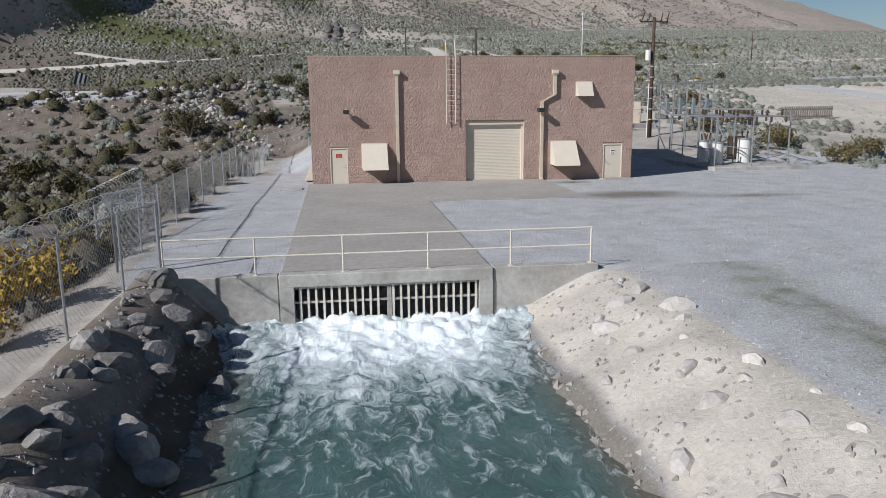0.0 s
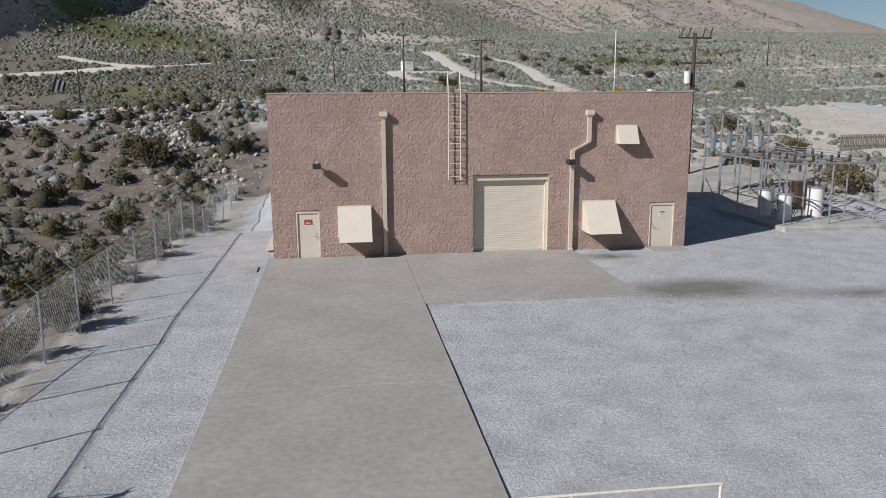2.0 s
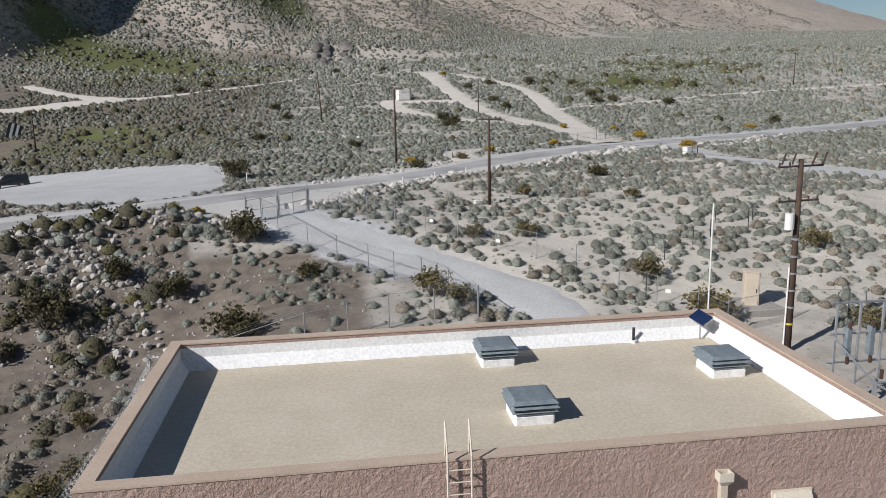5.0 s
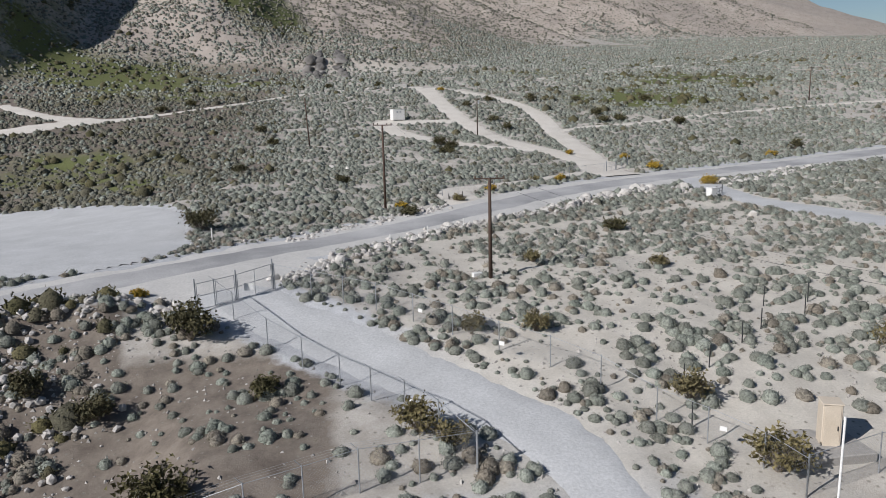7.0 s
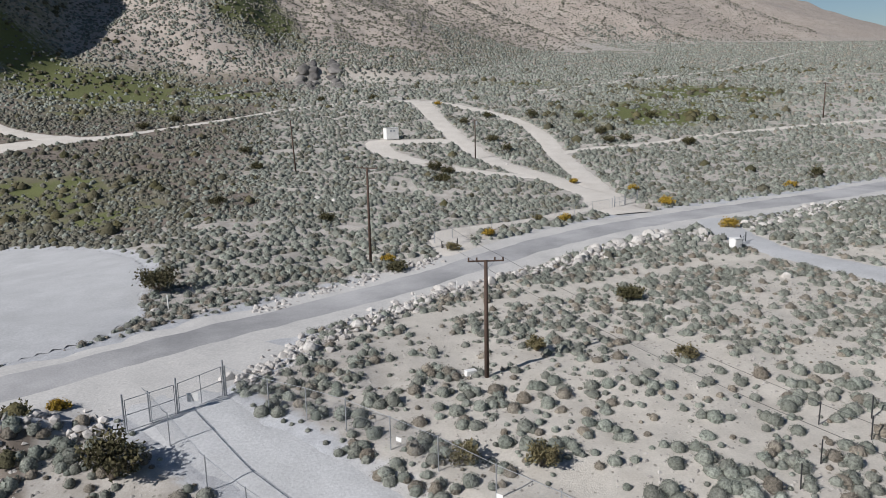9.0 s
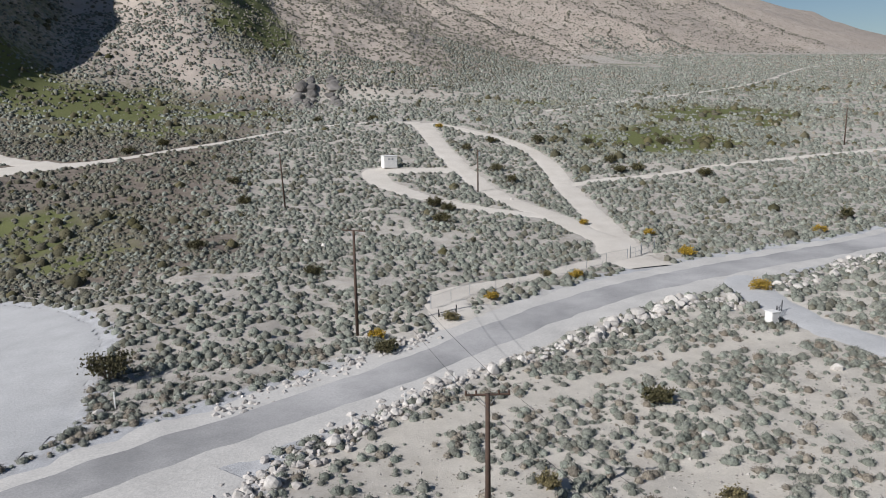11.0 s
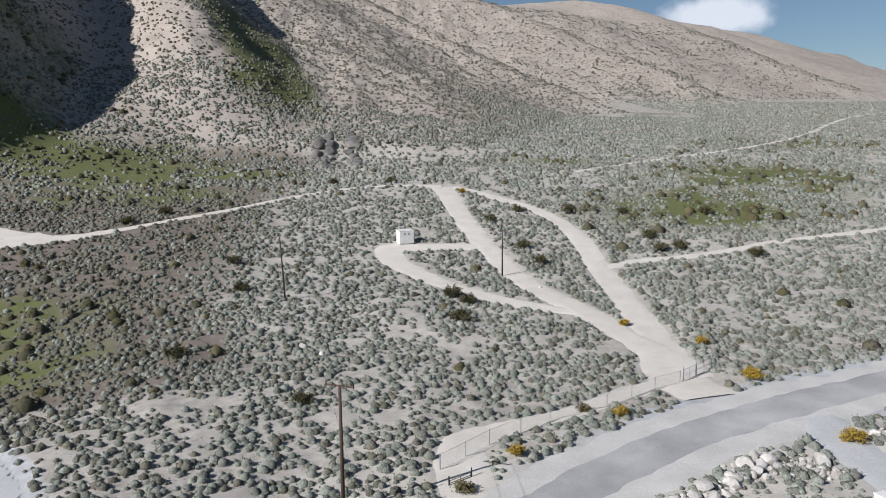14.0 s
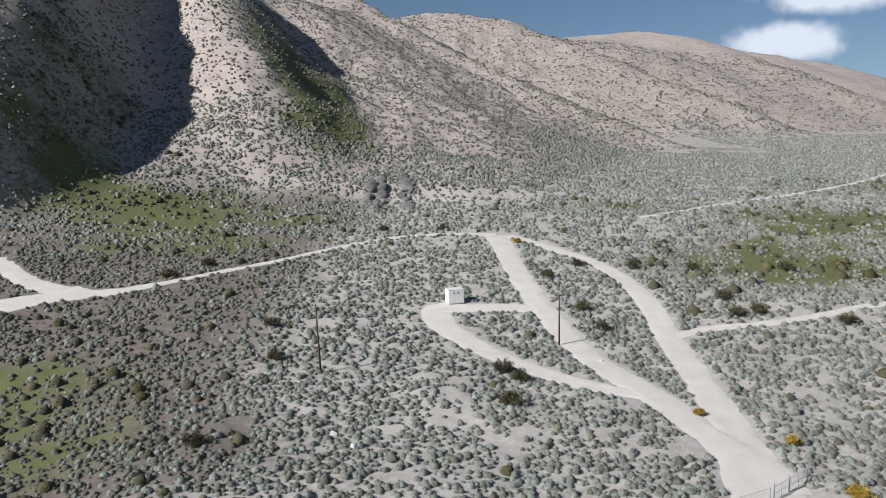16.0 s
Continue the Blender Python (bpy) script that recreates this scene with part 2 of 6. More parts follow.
M_BLACK = surface("black_paint", (0.02, 0.02, 0.022), (0.035, 0.035, 0.035), 4, 30, 0.5, 0.1)
# near-black colour that stands in for the shade of unlit hollows
M_DARK = surface("void_shade_black", (0.015, 0.015, 0.014), (0.03, 0.028, 0.025), 2, 10, 0.95, 0.2)
M_WOOD = surface("weathered_pole_wood", (0.055, 0.034, 0.024), (0.095, 0.058, 0.04), 2.0, 30, 0.9, 0.5)
M_GREY_WOOD = surface("grey_weathered_wood", (0.20, 0.17, 0.14), (0.28, 0.25, 0.21), 2.0, 30, 0.9, 0.5)
M_ASPHALT = surface("dusty_asphalt", (0.26, 0.255, 0.25), (0.46, 0.445, 0.43), 0.13, 9, 0.92, 0.35, dist=0.03)
M_SHOULDER = surface("sandy_gravel_shoulder", (0.47, 0.45, 0.42), (0.57, 0.545, 0.505), 0.3, 7, 0.95, 0.5, dist=0.04)
M_PATH = surface("pale_dirt", (0.56, 0.51, 0.44), (0.64, 0.59, 0.52), 0.3, 7, 0.95, 0.5, dist=0.04)
M_DIRT = surface("grey_gravel_drive", (0.43, 0.425, 0.415), (0.51, 0.505, 0.495), 0.3, 7, 0.95, 0.5, dist=0.04)
# grey granite, its colour lowered further to carry the channel bank's shade
M_ROCK = surface("shade_toned_granite", (0.22, 0.205, 0.19), (0.40, 0.375, 0.35), 1.6, 9, 0.9, 0.7, dist=0.05, random_amount=0.45)
M_PALEROCK = surface("pale_boulder", (0.52, 0.48, 0.43), (0.66, 0.62, 0.57), 1.2, 8, 0.9, 0.5, dist=0.04, random_amount=0.35)
M_STONES = surface("loose_stones", (0.33, 0.30, 0.27), (0.55, 0.51, 0.46), 1.2, 8, 0.9, 0.4, random_amount=0.5, island=True)
M_RUBBLE = surface("pale_rubble", (0.46, 0.42, 0.38), (0.64, 0.60, 0.55), 1.2, 8, 0.9, 0.4, random_amount=0.45, island=True)
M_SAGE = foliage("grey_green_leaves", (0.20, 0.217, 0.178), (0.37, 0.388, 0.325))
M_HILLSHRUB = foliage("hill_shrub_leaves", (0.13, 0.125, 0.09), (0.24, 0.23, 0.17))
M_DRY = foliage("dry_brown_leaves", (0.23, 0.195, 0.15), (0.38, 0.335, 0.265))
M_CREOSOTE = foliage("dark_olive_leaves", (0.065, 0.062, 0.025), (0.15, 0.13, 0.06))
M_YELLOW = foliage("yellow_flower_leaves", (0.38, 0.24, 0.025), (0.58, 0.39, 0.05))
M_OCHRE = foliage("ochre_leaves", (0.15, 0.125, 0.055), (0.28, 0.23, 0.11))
M_TWIG = surface("grey_twigs", (0.14, 0.11, 0.085), (0.22, 0.18, 0.14), 6, 40, 0.9, 0.2)
M_RED = surface("red_sign", (0.42, 0.03, 0.025), (0.5, 0.045, 0.03), 4, 30, 0.5, 0.0)
M_GREYVENT = surface("blue_grey_vent", (0.20, 0.24, 0.26), (0.30, 0.34, 0.36), 3, 20, 0.5, 0.05, metal=0.3)
M_CAR = surface("dark_car_paint", (0.018, 0.02, 0.026), (0.026, 0.028, 0.034), 3, 30, 0.25, 0.0)
M_GLASS = surface("dark_window_glass", (0.02, 0.025, 0.03), (0.03, 0.035, 0.04), 2, 10, 0.06, 0.0)
M_RUBBER = surface("black_rubber", (0.015, 0.015, 0.015), (0.03, 0.03, 0.03), 6, 30, 0.85, 0.1)
M_SOLAR = surface("solar_cell_blue", (0.01, 0.02, 0.06), (0.015, 0.03, 0.08), 3, 20, 0.15, 0.0)
M_PORCELAIN = surface("brown_insulator", (0.06, 0.035, 0.025), (0.10, 0.06, 0.04), 6, 20, 0.3, 0.0)
M_YELLOWBAND = surface("yellow_band", (0.6, 0.42, 0.05), (0.65, 0.48, 0.08), 4, 30, 0.6, 0.0)
# the near-black end of this rock colour stands in for the cleft's shade
M_CLIFF = surface("cliff_rock_with_shade", (0.04, 0.037, 0.035), (0.34, 0.31, 0.28), 0.3, 2.5, 0.9, 0.9, dist=0.3)


# ---- terrain ----
def smooth(a, b, v):
    t = np.clip((v - a) / (b - a), 0, 1)
    return t * t * (3 - 2 * t)


def lattice(ix, iy, seed):
    n = (ix.astype(np.int64) * 374761393 + iy.astype(np.int64) * 668265263 + seed * 974634777) & 0x7FFFFFFF
    n = ((n ^ (n >> 13)) * 1274126177) & 0x7FFFFFFF
    return ((n ^ (n >> 16)) & 0xFFFF) / 32767.5 - 1


def vnoise(x, y, seed=0):
    ix, iy = np.floor(x), np.floor(y)
    u, v = x - ix, y - iy
    u, v = u * u * (3 - 2 * u), v * v * (3 - 2 * v)
    a, b = lattice(ix, iy, seed), lattice(ix + 1, iy, seed)
    c, d = lattice(ix, iy + 1, seed), lattice(ix + 1, iy + 1, seed)
    return (a * (1 - u) + b * u) * (1 - v) + (c * (1 - u) + d * u) * v


def fnoise(x, y, octaves=4, seed=0):
    out, amp = 0, 0.5
    for k in range(octaves):
        out = out + amp * vnoise(x * 2**k + 17.3 * k, y * 2**k - 9.1 * k, seed + k)
        amp /= 2
    return out


LEFT_Y = (-700, -45, 10, 20, 27, 34, 39, 48, 65, 75, 95, 112, 130, 146, 170, 200, 235, 262, 400, 600, 2600)
LEFT_Z = (-6, -1.3, -1.0, -0.3, 0.3, 3.6, 5.6, 6.2, 6.1, 6.8, 7.0, 7.7, 9.4, 11.0, 15, 19.5, 23.0, 27, 42, 60, 160)
RIGHT_Z = (-5, -0.2, 0.0, 1.8, 3.2, 4.5, 5.1, 6.2, 6.3, 6.8, 7.2, 8.0, 9.6, 10.9, 15, 20, 23.5, 27, 41, 60, 160)
# crests and gullies of the hills, from the foot upwards (x, y, z)
HILL_LINES = (
    ((-190, 120, 30), (-175, 230, 60), (-200, 440, 190), (-260, 640, 250)),
    ((-116, 185, 20), (-117, 232, 60), (-126, 285, 100), (-143, 339, 130), (-185, 439, 190)),
    ((-84, 229, 22), (-72, 256, 33), (-79, 301, 52), (-90, 339, 69), (-118, 439, 126)),
    ((-34, 256, 23), (-40, 287, 46), (-51, 322, 68), (-66, 359, 91), (-88, 405, 122), (-122, 470, 165)),
    ((7, 259, 20), (6.5, 264, 31), (6, 287, 36), (-12, 375, 64), (-34, 465, 94), (-75, 560, 150)),
    ((152, 430, 42), (98, 489, 76), (19, 579, 126), (-55, 679, 182)),
    ((196, 470, 30), (140, 545, 54), (80, 630, 98), (0, 750, 168)),
    ((306, 559, 47), (229, 629, 93), (90, 779, 180)),
    ((352, 600, 38), (290, 690, 74), (170, 840, 166)),
    ((512, 739, 68), (465, 779, 94), (338, 939, 187)),
    ((600, 760, 60), (540, 850, 92), (420, 1000, 180)),
    ((760, 900, 80), (700, 980, 110), (560, 1120, 190)),
)


SHIFT = 2.8


def north(y):
    """Places behind the powerhouse lie this much further off than their plan numbers."""
    return y + SHIFT if y > 17 else y


def profile(y, zs):
    return sum(np.interp(y + d, LEFT_Y, zs) for d in (-4, -1.5, 1.5, 4)) / 4


def hill_line(line, y):
    """Where a crest or gully stands at this y, with its height; both run on past its ends, less steeply above."""
    ys, xs, zs = (np.array([p[i] for p in line], float) for i in (1, 0, 2))
    lo, hi = np.minimum(y - ys[0], 0), np.maximum(y - ys[-1], 0)
    sx0, sx1 = (xs[1] - xs[0]) / (ys[1] - ys[0]), (xs[-1] - xs[-2]) / (ys[-1] - ys[-2])
    x = np.interp(y, ys, xs) + sx0 * lo + sx1 * np.minimum(hi, 250)
    z = np.interp(y, ys, zs) + 0.5 * lo + 60 * np.tanh(hi / 160) - 0.22 * np.maximum(hi - 60, 0)
    return x, z


def mountain(x, y):
    """Height of the hills' own slopes, spur by spur; below the fan outside them."""
    wob = 7 * fnoise(x / 55, y / 55, 3, 5)
    lines = [hill_line(line, y) for line in HILL_LINES]
    z = np.full(np.shape(x), -80.0)
    q = x + wob
    x0, z0 = lines[0]
    z = np.where(q <= x0, z0 - 0.2 * (x0 - q), z)
    for k, ((xa, za), (xb, zb)) in enumerate(zip(lines, lines[1:])):
        f = np.clip((q - xa) / np.maximum(xb - xa, 8), 0, 1)
        e = 0.15 * f + 0.85 * f * f * (3 - 2 * f)
        z = np.where((q > xa) & (q <= xb), za + (zb - za) * e, z)
    xe, ze = lines[-1]
    z = np.where(q > xe, ze - 0.25 * (q - xe), z)
    up = smooth(25, 70, z)
    z = z + up * (3.5 * fnoise(x / 24, y / 24, 3, 15) + 3 * np.abs(fnoise((x + 0.8 * y) / 14, (y - 0.8 * x) / 80, 2, 14)) + 0.9 * fnoise(x / 5, y / 5, 2, 16))
    far = 235 * np.exp(-((y - 1750) / 380) ** 2 - ((x - 1010) / 420) ** 2) * (1 + 0.25 * fnoise(x / 160, y / 160, 3, 19))
    rear = smooth(1100, 1400, y)
    return np.maximum(z, far * rear - 90 * (1 - rear))


def hill_at(x, y):
    """1 on the hills' slopes, 0 on the fan."""
    y2 = y - SHIFT * smooth(10, 20, y)
    return smooth(-6, 9, mountain(x, y2) - profile(y2, RIGHT_Z))


def base_height(x, y):
    """The ground without roughness."""
    y = y - SHIFT * smooth(10, 20, y)
    w = smooth(-3.5, 1.5, x) * (1 - smooth(24, 40, y)) + smooth(6, 24, x) * smooth(24, 40, y)
    z = profile(y, LEFT_Z) * (1 - w) + profile(y, RIGHT_Z) * w
    z = z + 1.15 * np.exp(-(((y - np.interp(x, (-95, -60, -38, -25, -16, -10, -4), (35.5, 33, 33.5, 35.2, 38, 40.2, 41))) / 1.7) ** 2)) * smooth(-3.5, -7, x)
    z = z - 0.1 * np.clip(-x - 6, 0, 36) * smooth(58, 85, y) * (1 - smooth(118, 150, y))
    yard = smooth(-9.5, -4.8, x) * (1 - smooth(7, 11, y))
    z = z * (1 - yard) + 0.0 * yard
    over = mountain(x, y) - z
    return z + 4.0 * np.logaddexp(0, np.clip(over / 4.0, -60, 60)) + np.maximum(over - 240, 0)


# ---- roads, as centre lines with widths (x, y, width) ----
ROADS = {}
ROADS["road"] = [(-95, 40, 5.2), (-60, 37.5, 5.2), (-38, 38, 5.2), (-25, 39.6, 5.2), (-16, 42.8, 5.2), (-10, 46.5, 5.2), (-4.8, 50.4, 5.2), (1.5, 55.2, 5.2), (9.5, 61, 5.2), (17, 66.5, 5.2), (23, 71.2, 5.3),
                 (37, 81.7, 5.6), (54.5, 90.2, 5.8), (78, 99, 6), (92, 105, 6), (130, 119, 6), (220, 148, 6)]
ROADS["shoulder"] = [(x, y, w + (2.6 if x < -4 else 3.8 if x < 60 else 2.4)) for x, y, w in ROADS["road"]]
ROADS["apron"] = [(-13, 42.2, 3), (-6.5, 44.2, 5.5), (-1.5, 46.2, 7.5), (2.2, 48.6, 6.5), (5, 51.5, 4)]
ROADS["lot"] = [(-16, 60, 20), (-20, 66, 26), (-26, 74, 34), (-38, 80, 42), (-60, 78, 50), (-75, 70, 50)]
ROADS["lane"] = [(-0.5, 45, 6), (2.1, 41, 5), (6.9, 36.4, 4.4), (11, 32.4, 4.4), (14.9, 27.7, 4.3), (17.2, 24.3, 3.8), (18.4, 20.5, 3.6), (18.9, 15, 4.5), (19.2, 9, 6)]
ROADS["path_a"] = [(46.5, 92.5, 6), (45.8, 97.5, 7), (46.6, 106.7, 5.5), (44.8, 114, 4.4), (42.2, 123.8, 4.4), (38.6, 134.2, 4.2), (36.2, 150.5, 4.2), (34, 170, 4.6), (32.6, 195, 5), (32.2, 208.5, 6)]
ROADS["path_b"] = [(46.4, 98, 6), (47.6, 108, 5), (49.4, 120.8, 4.2), (50.6, 133.6, 4.2), (53, 158.6, 4.2), (52, 174, 3.6), (48.3, 185.6, 3.2), (41.3, 197, 3), (35, 208, 3)]
ROADS["path_c"] = [(45.3, 97.2, 3), (40.2, 95.1, 2.8), (33, 90.6, 2.6), (26.8, 87.8, 2.8), (22.2, 84.8, 4.4), (21.2, 79.5, 4.4), (21.6, 73, 4.4)]
ROADS["path_loop"] = [(43, 121.5, 3), (35.9, 125.6, 3.4), (31.1, 130.3, 3.6), (26, 137.3, 4), (21.7, 145.1, 4.4), (18.3, 152.5, 5), (18.2, 158.4, 5.4), (23.3, 158.7, 4.4), (31.1, 158.3, 3.8), (35, 157, 3.6)]
ROADS["path_west"] = [(32.4, 209.8, 4), (22.2, 211.3, 2.8), (9, 210.2, 2.4), (-2.8, 200, 2.2), (-13.2, 190.1, 2.2), (-22.8, 182.6, 2.3), (-31.4, 175.6, 2.4), (-39.4, 170.2, 4.5), (-46.5, 168.7, 7), (-52.1, 166.4, 8), (-60, 160, 8), (-90, 146, 6)]
ROADS["path_spur"] = [(-45, 169.5, 6), (-54.5, 174.6, 5), (-62.5, 181.7, 4.5), (-74, 195, 4)]
ROADS["path_east"] = [(51.5, 144, 2.5), (59.4, 147.7, 2.3), (70.8, 150.1, 2.1), (81.6, 153.8, 2), (91.6, 157.3, 2), (131, 166, 2), (200, 178, 2)]
ROADS["path_fan"] = [(71, 231, 2), (100.5, 249.5, 2), (135.6, 271, 2.2), (187, 316, 2.4), (276, 417, 3), (400, 520, 4)]
ROADS["drive"] = [(53.5, 87, 5), (52, 77, 4.4), (52.4, 70, 4), (54.5, 64, 5), (57, 56, 5), (60, 48, 5), (63, 38, 5), (68, 28, 5)]
ROADS["track"] = [(9, 51, 1.2), (16, 55, 1.4), (28, 60.5, 1.6), (40, 65.5, 1.6), (52, 68, 1.6)]


def smooth_line(pts, step=0.9):
    """Catmull-Rom through the given rows, at even steps."""
    p = np.array([pts[0], *pts, pts[-1]], float)
    out = []
    for k in range(1, len(p) - 2):
        n = max(2, int(np.linalg.norm(p[k + 1, :2] - p[k, :2]) / step))
        t = np.linspace(0, 1, n, endpoint=False)[:, None]
        a, b, c, d = p[k - 1 : k + 3]
        out.append(0.5 * (2 * b + (c - a) * t + (2 * a - 5 * b + 4 * c - d) * t**2 + (3 * b - a - 3 * c + d) * t**3))
    return np.concatenate([*out, p[-1:]])


LINES = {k: smooth_line([(x, north(y), w) for x, y, w in v]) for k, v in ROADS.items()}


def road_edge(x, y, names=None):
    """How many metres a place lies outside the nearest road (negative: on it)."""
    best = np.full(np.shape(x), 1e3)
    for k, line in LINES.items():
        if (k not in names) if names else k == "road":
            continue
        lo, hi = line[:, :2].min(0) - 26, line[:, :2].max(0) + 26
        inside = np.nonzero((x > lo[0]) & (x < hi[0]) & (y > lo[1]) & (y < hi[1]))[0]
        if not len(inside):
            continue
        px, py, some = x[inside], y[inside], line[::2]
        near = np.full(len(inside), 1e3)
        for lx, ly, w in some:
            near = np.minimum(near, np.hypot(px - lx, py - ly) - w / 2)
        best[inside] = np.minimum(best[inside], near)
    return best


WATER_Z = -1.28


def channel(x, y, z):
    """Cuts the outlet channel with its two banks into the yard in front of the headwall."""
    n = fnoise(x / 1.3, y / 1.3, 3, 31)
    left = np.interp(x + 0.35 * n, (-4.2, -3.5, -2.9, -1.6, -1.0, 0.6), (0.2, 0.3, 0.05, -1.25, -1.6, -2.3))
    right = np.interp(x + 0.3 * n, (4.6, 5.6, 6.5, 8.6, 9.7), (-2.2, -1.55, -1.0, -0.12, 0.0))
    cut = np.where(x < 2.5, left, right) + np.where(x < 2, 0.45, 0.16) * n * smooth(-4.2, -3.2, x) * (1 - smooth(8.5, 9.7, x))
    inside = (x > -4.2) & (x < 9.9) & (y < np.where((x > 0.05) & (x < 5.35), -21.4, -23.2))
    return np.where(inside, np.minimum(cut, z + 0.5), z)


def ground_height(x, y, rough=True, roads=True):
    x, y = np.asarray(x, float), np.asarray(y, float)
    z = base_height(x, y)
    edge = road_edge(x, y) if roads else np.full(np.shape(x), 5.0)
    wild = smooth(0.0, 2.5, edge)
    yard = smooth(-7, -4.6, x) * (1 - smooth(4, 9, y)) * smooth(-60, -50, y)
    z = z + 0.08 * np.exp(-((edge - 1.6) / 1.2) ** 2) * (1 - yard)
    if rough:
        z = z + wild * (1 - yard) * (0.55 * fnoise(x / 9, y / 9, 3, 3) + 0.20 * fnoise(x / 1.7, y / 1.7, 3, 4))
        z = z + yard * 0.03 * fnoise(x / 2.5, y / 2.5, 3, 8)
    return channel(x, y, z - 0.10 * (1 - smooth(-0.6, 0.3, edge)))


def z_at(x, y):
    return float(ground_height(np.array([x]), np.array([y]))[0])


def steps(a, b, h):
    return list(np.arange(a, b, h))


def growing(start, end, h, rate=1.12):
    out, v, d = [], start, h
    sign = 1 if end > start else -1
    while (v - end) * sign < 0:
        out.append(v)
        v += sign * d
        d *= rate
    return out + [end]


def sheet(name, xs, ys, zs, mat, attrs=None, keep=None):
    """A grid as one smooth mesh."""
    nx, ny = len(xs), len(ys)
    gx, gy = np.meshgrid(xs, ys)
    co = np.stack([gx.ravel(), gy.ravel(), zs.ravel()], 1)
    i = np.arange(nx * ny).reshape(ny, nx)
    quads = np.stack([i[:-1, :-1], i[:-1, 1:], i[1:, 1:], i[1:, :-1]], -1).reshape(-1, 4)
    return mesh_from(name, co, quads, mat, attrs)


def mesh_from(name, co, faces, mat, attrs=None, flat=False, soft_faces=None):
    me = bpy.data.meshes.new(name)
    n, k = faces.shape
    me.vertices.add(len(co))
    me.vertices.foreach_set("co", np.ascontiguousarray(co, np.float32).ravel())
    me.loops.add(n * k)
    me.loops.foreach_set("vertex_index", np.ascontiguousarray(faces, np.int32).ravel())
    me.polygons.add(n)
    me.polygons.foreach_set("loop_start", np.arange(0, n * k, k, dtype=np.int32))
    me.polygons.foreach_set("use_smooth", np.full(n, not flat) if soft_faces is None else soft_faces)
    for key, v in (attrs or {}).items():
        a = me.attributes.new(key, "FLOAT", "POINT")
        a.data.foreach_set("value", np.ascontiguousarray(v, np.float32).ravel())
    me.materials.append(mat)
    me.update(calc_edges=True)
    me.validate()
    return me


GX = sorted({round(float(v), 3) for v in [*growing(-48, -2600, 0.9), *steps(-48, -9, 0.7), *steps(-9, 12, 0.3), *steps(12, 78, 0.7), *growing(78, 2600, 0.8, 1.06)]})
GY = sorted({round(float(v), 3) for v in [*growing(-42, -900, 0.8, 1.25), *steps(-42, -23.6, 0.3), -23.22, -23.18, *steps(-22.9, 24, 0.6), *steps(24, 130, 0.7), *growing(130, 2600, 0.8, 1.011)]})


def blob(x, y, cx, cy, rx, ry):
    return np.exp(-(((x - cx) / rx) ** 2 + ((y - cy) / ry) ** 2))


def grass_at(gx, gy):
    """Where the winter rain has left a green flush."""
    out = 0.9 * blob(gx, gy, -54, 244, 28, 20) + 0.55 * blob(gx, gy, -38, 208, 26, 12) + 0.6 * blob(gx, gy, -16, 238, 14, 7) + 0.85 * blob(gx, gy, 84, 184, 24, 17) + 0.8 * blob(gx, gy, 118, 222, 30, 24)
    out += 0.6 * blob(gx, gy, -24, 115, 14, 9) + 0.6 * blob(gx, gy, -38, 134, 18, 10) + 0.5 * blob(gx, gy, 66, 252, 26, 9) + 0.5 * blob(gx, gy, 170, 290, 40, 18)
    # green flush on the shaded flanks; its dark tint also paints in their shade
    for crest, gully, y0, y1, much in ((3, 4, 300, 420, 1.0), (1, 2, 240, 330, 0.5), (5, 6, 450, 620, 0.6), (7, 8, 570, 760, 0.5)):
        xa, xb = hill_line(HILL_LINES[crest], gy)[0], hill_line(HILL_LINES[gully], gy)[0]
        f = (gx - xa) / np.maximum(xb - xa, 8)
        out += much * smooth(0.1, 0.5, f) * (1 - smooth(0.85, 1.05, f)) * smooth(y0 - 20, y0 + 20, gy) * (1 - smooth(y1 - 40, y1 + 40, gy)) * (0.7 + 0.6 * fnoise(gx / 25, gy / 25, 2, 12))
    return out * (0.6 + 0.9 * np.abs(fnoise(gx / 11, gy / 14, 3, 77)) * 2)


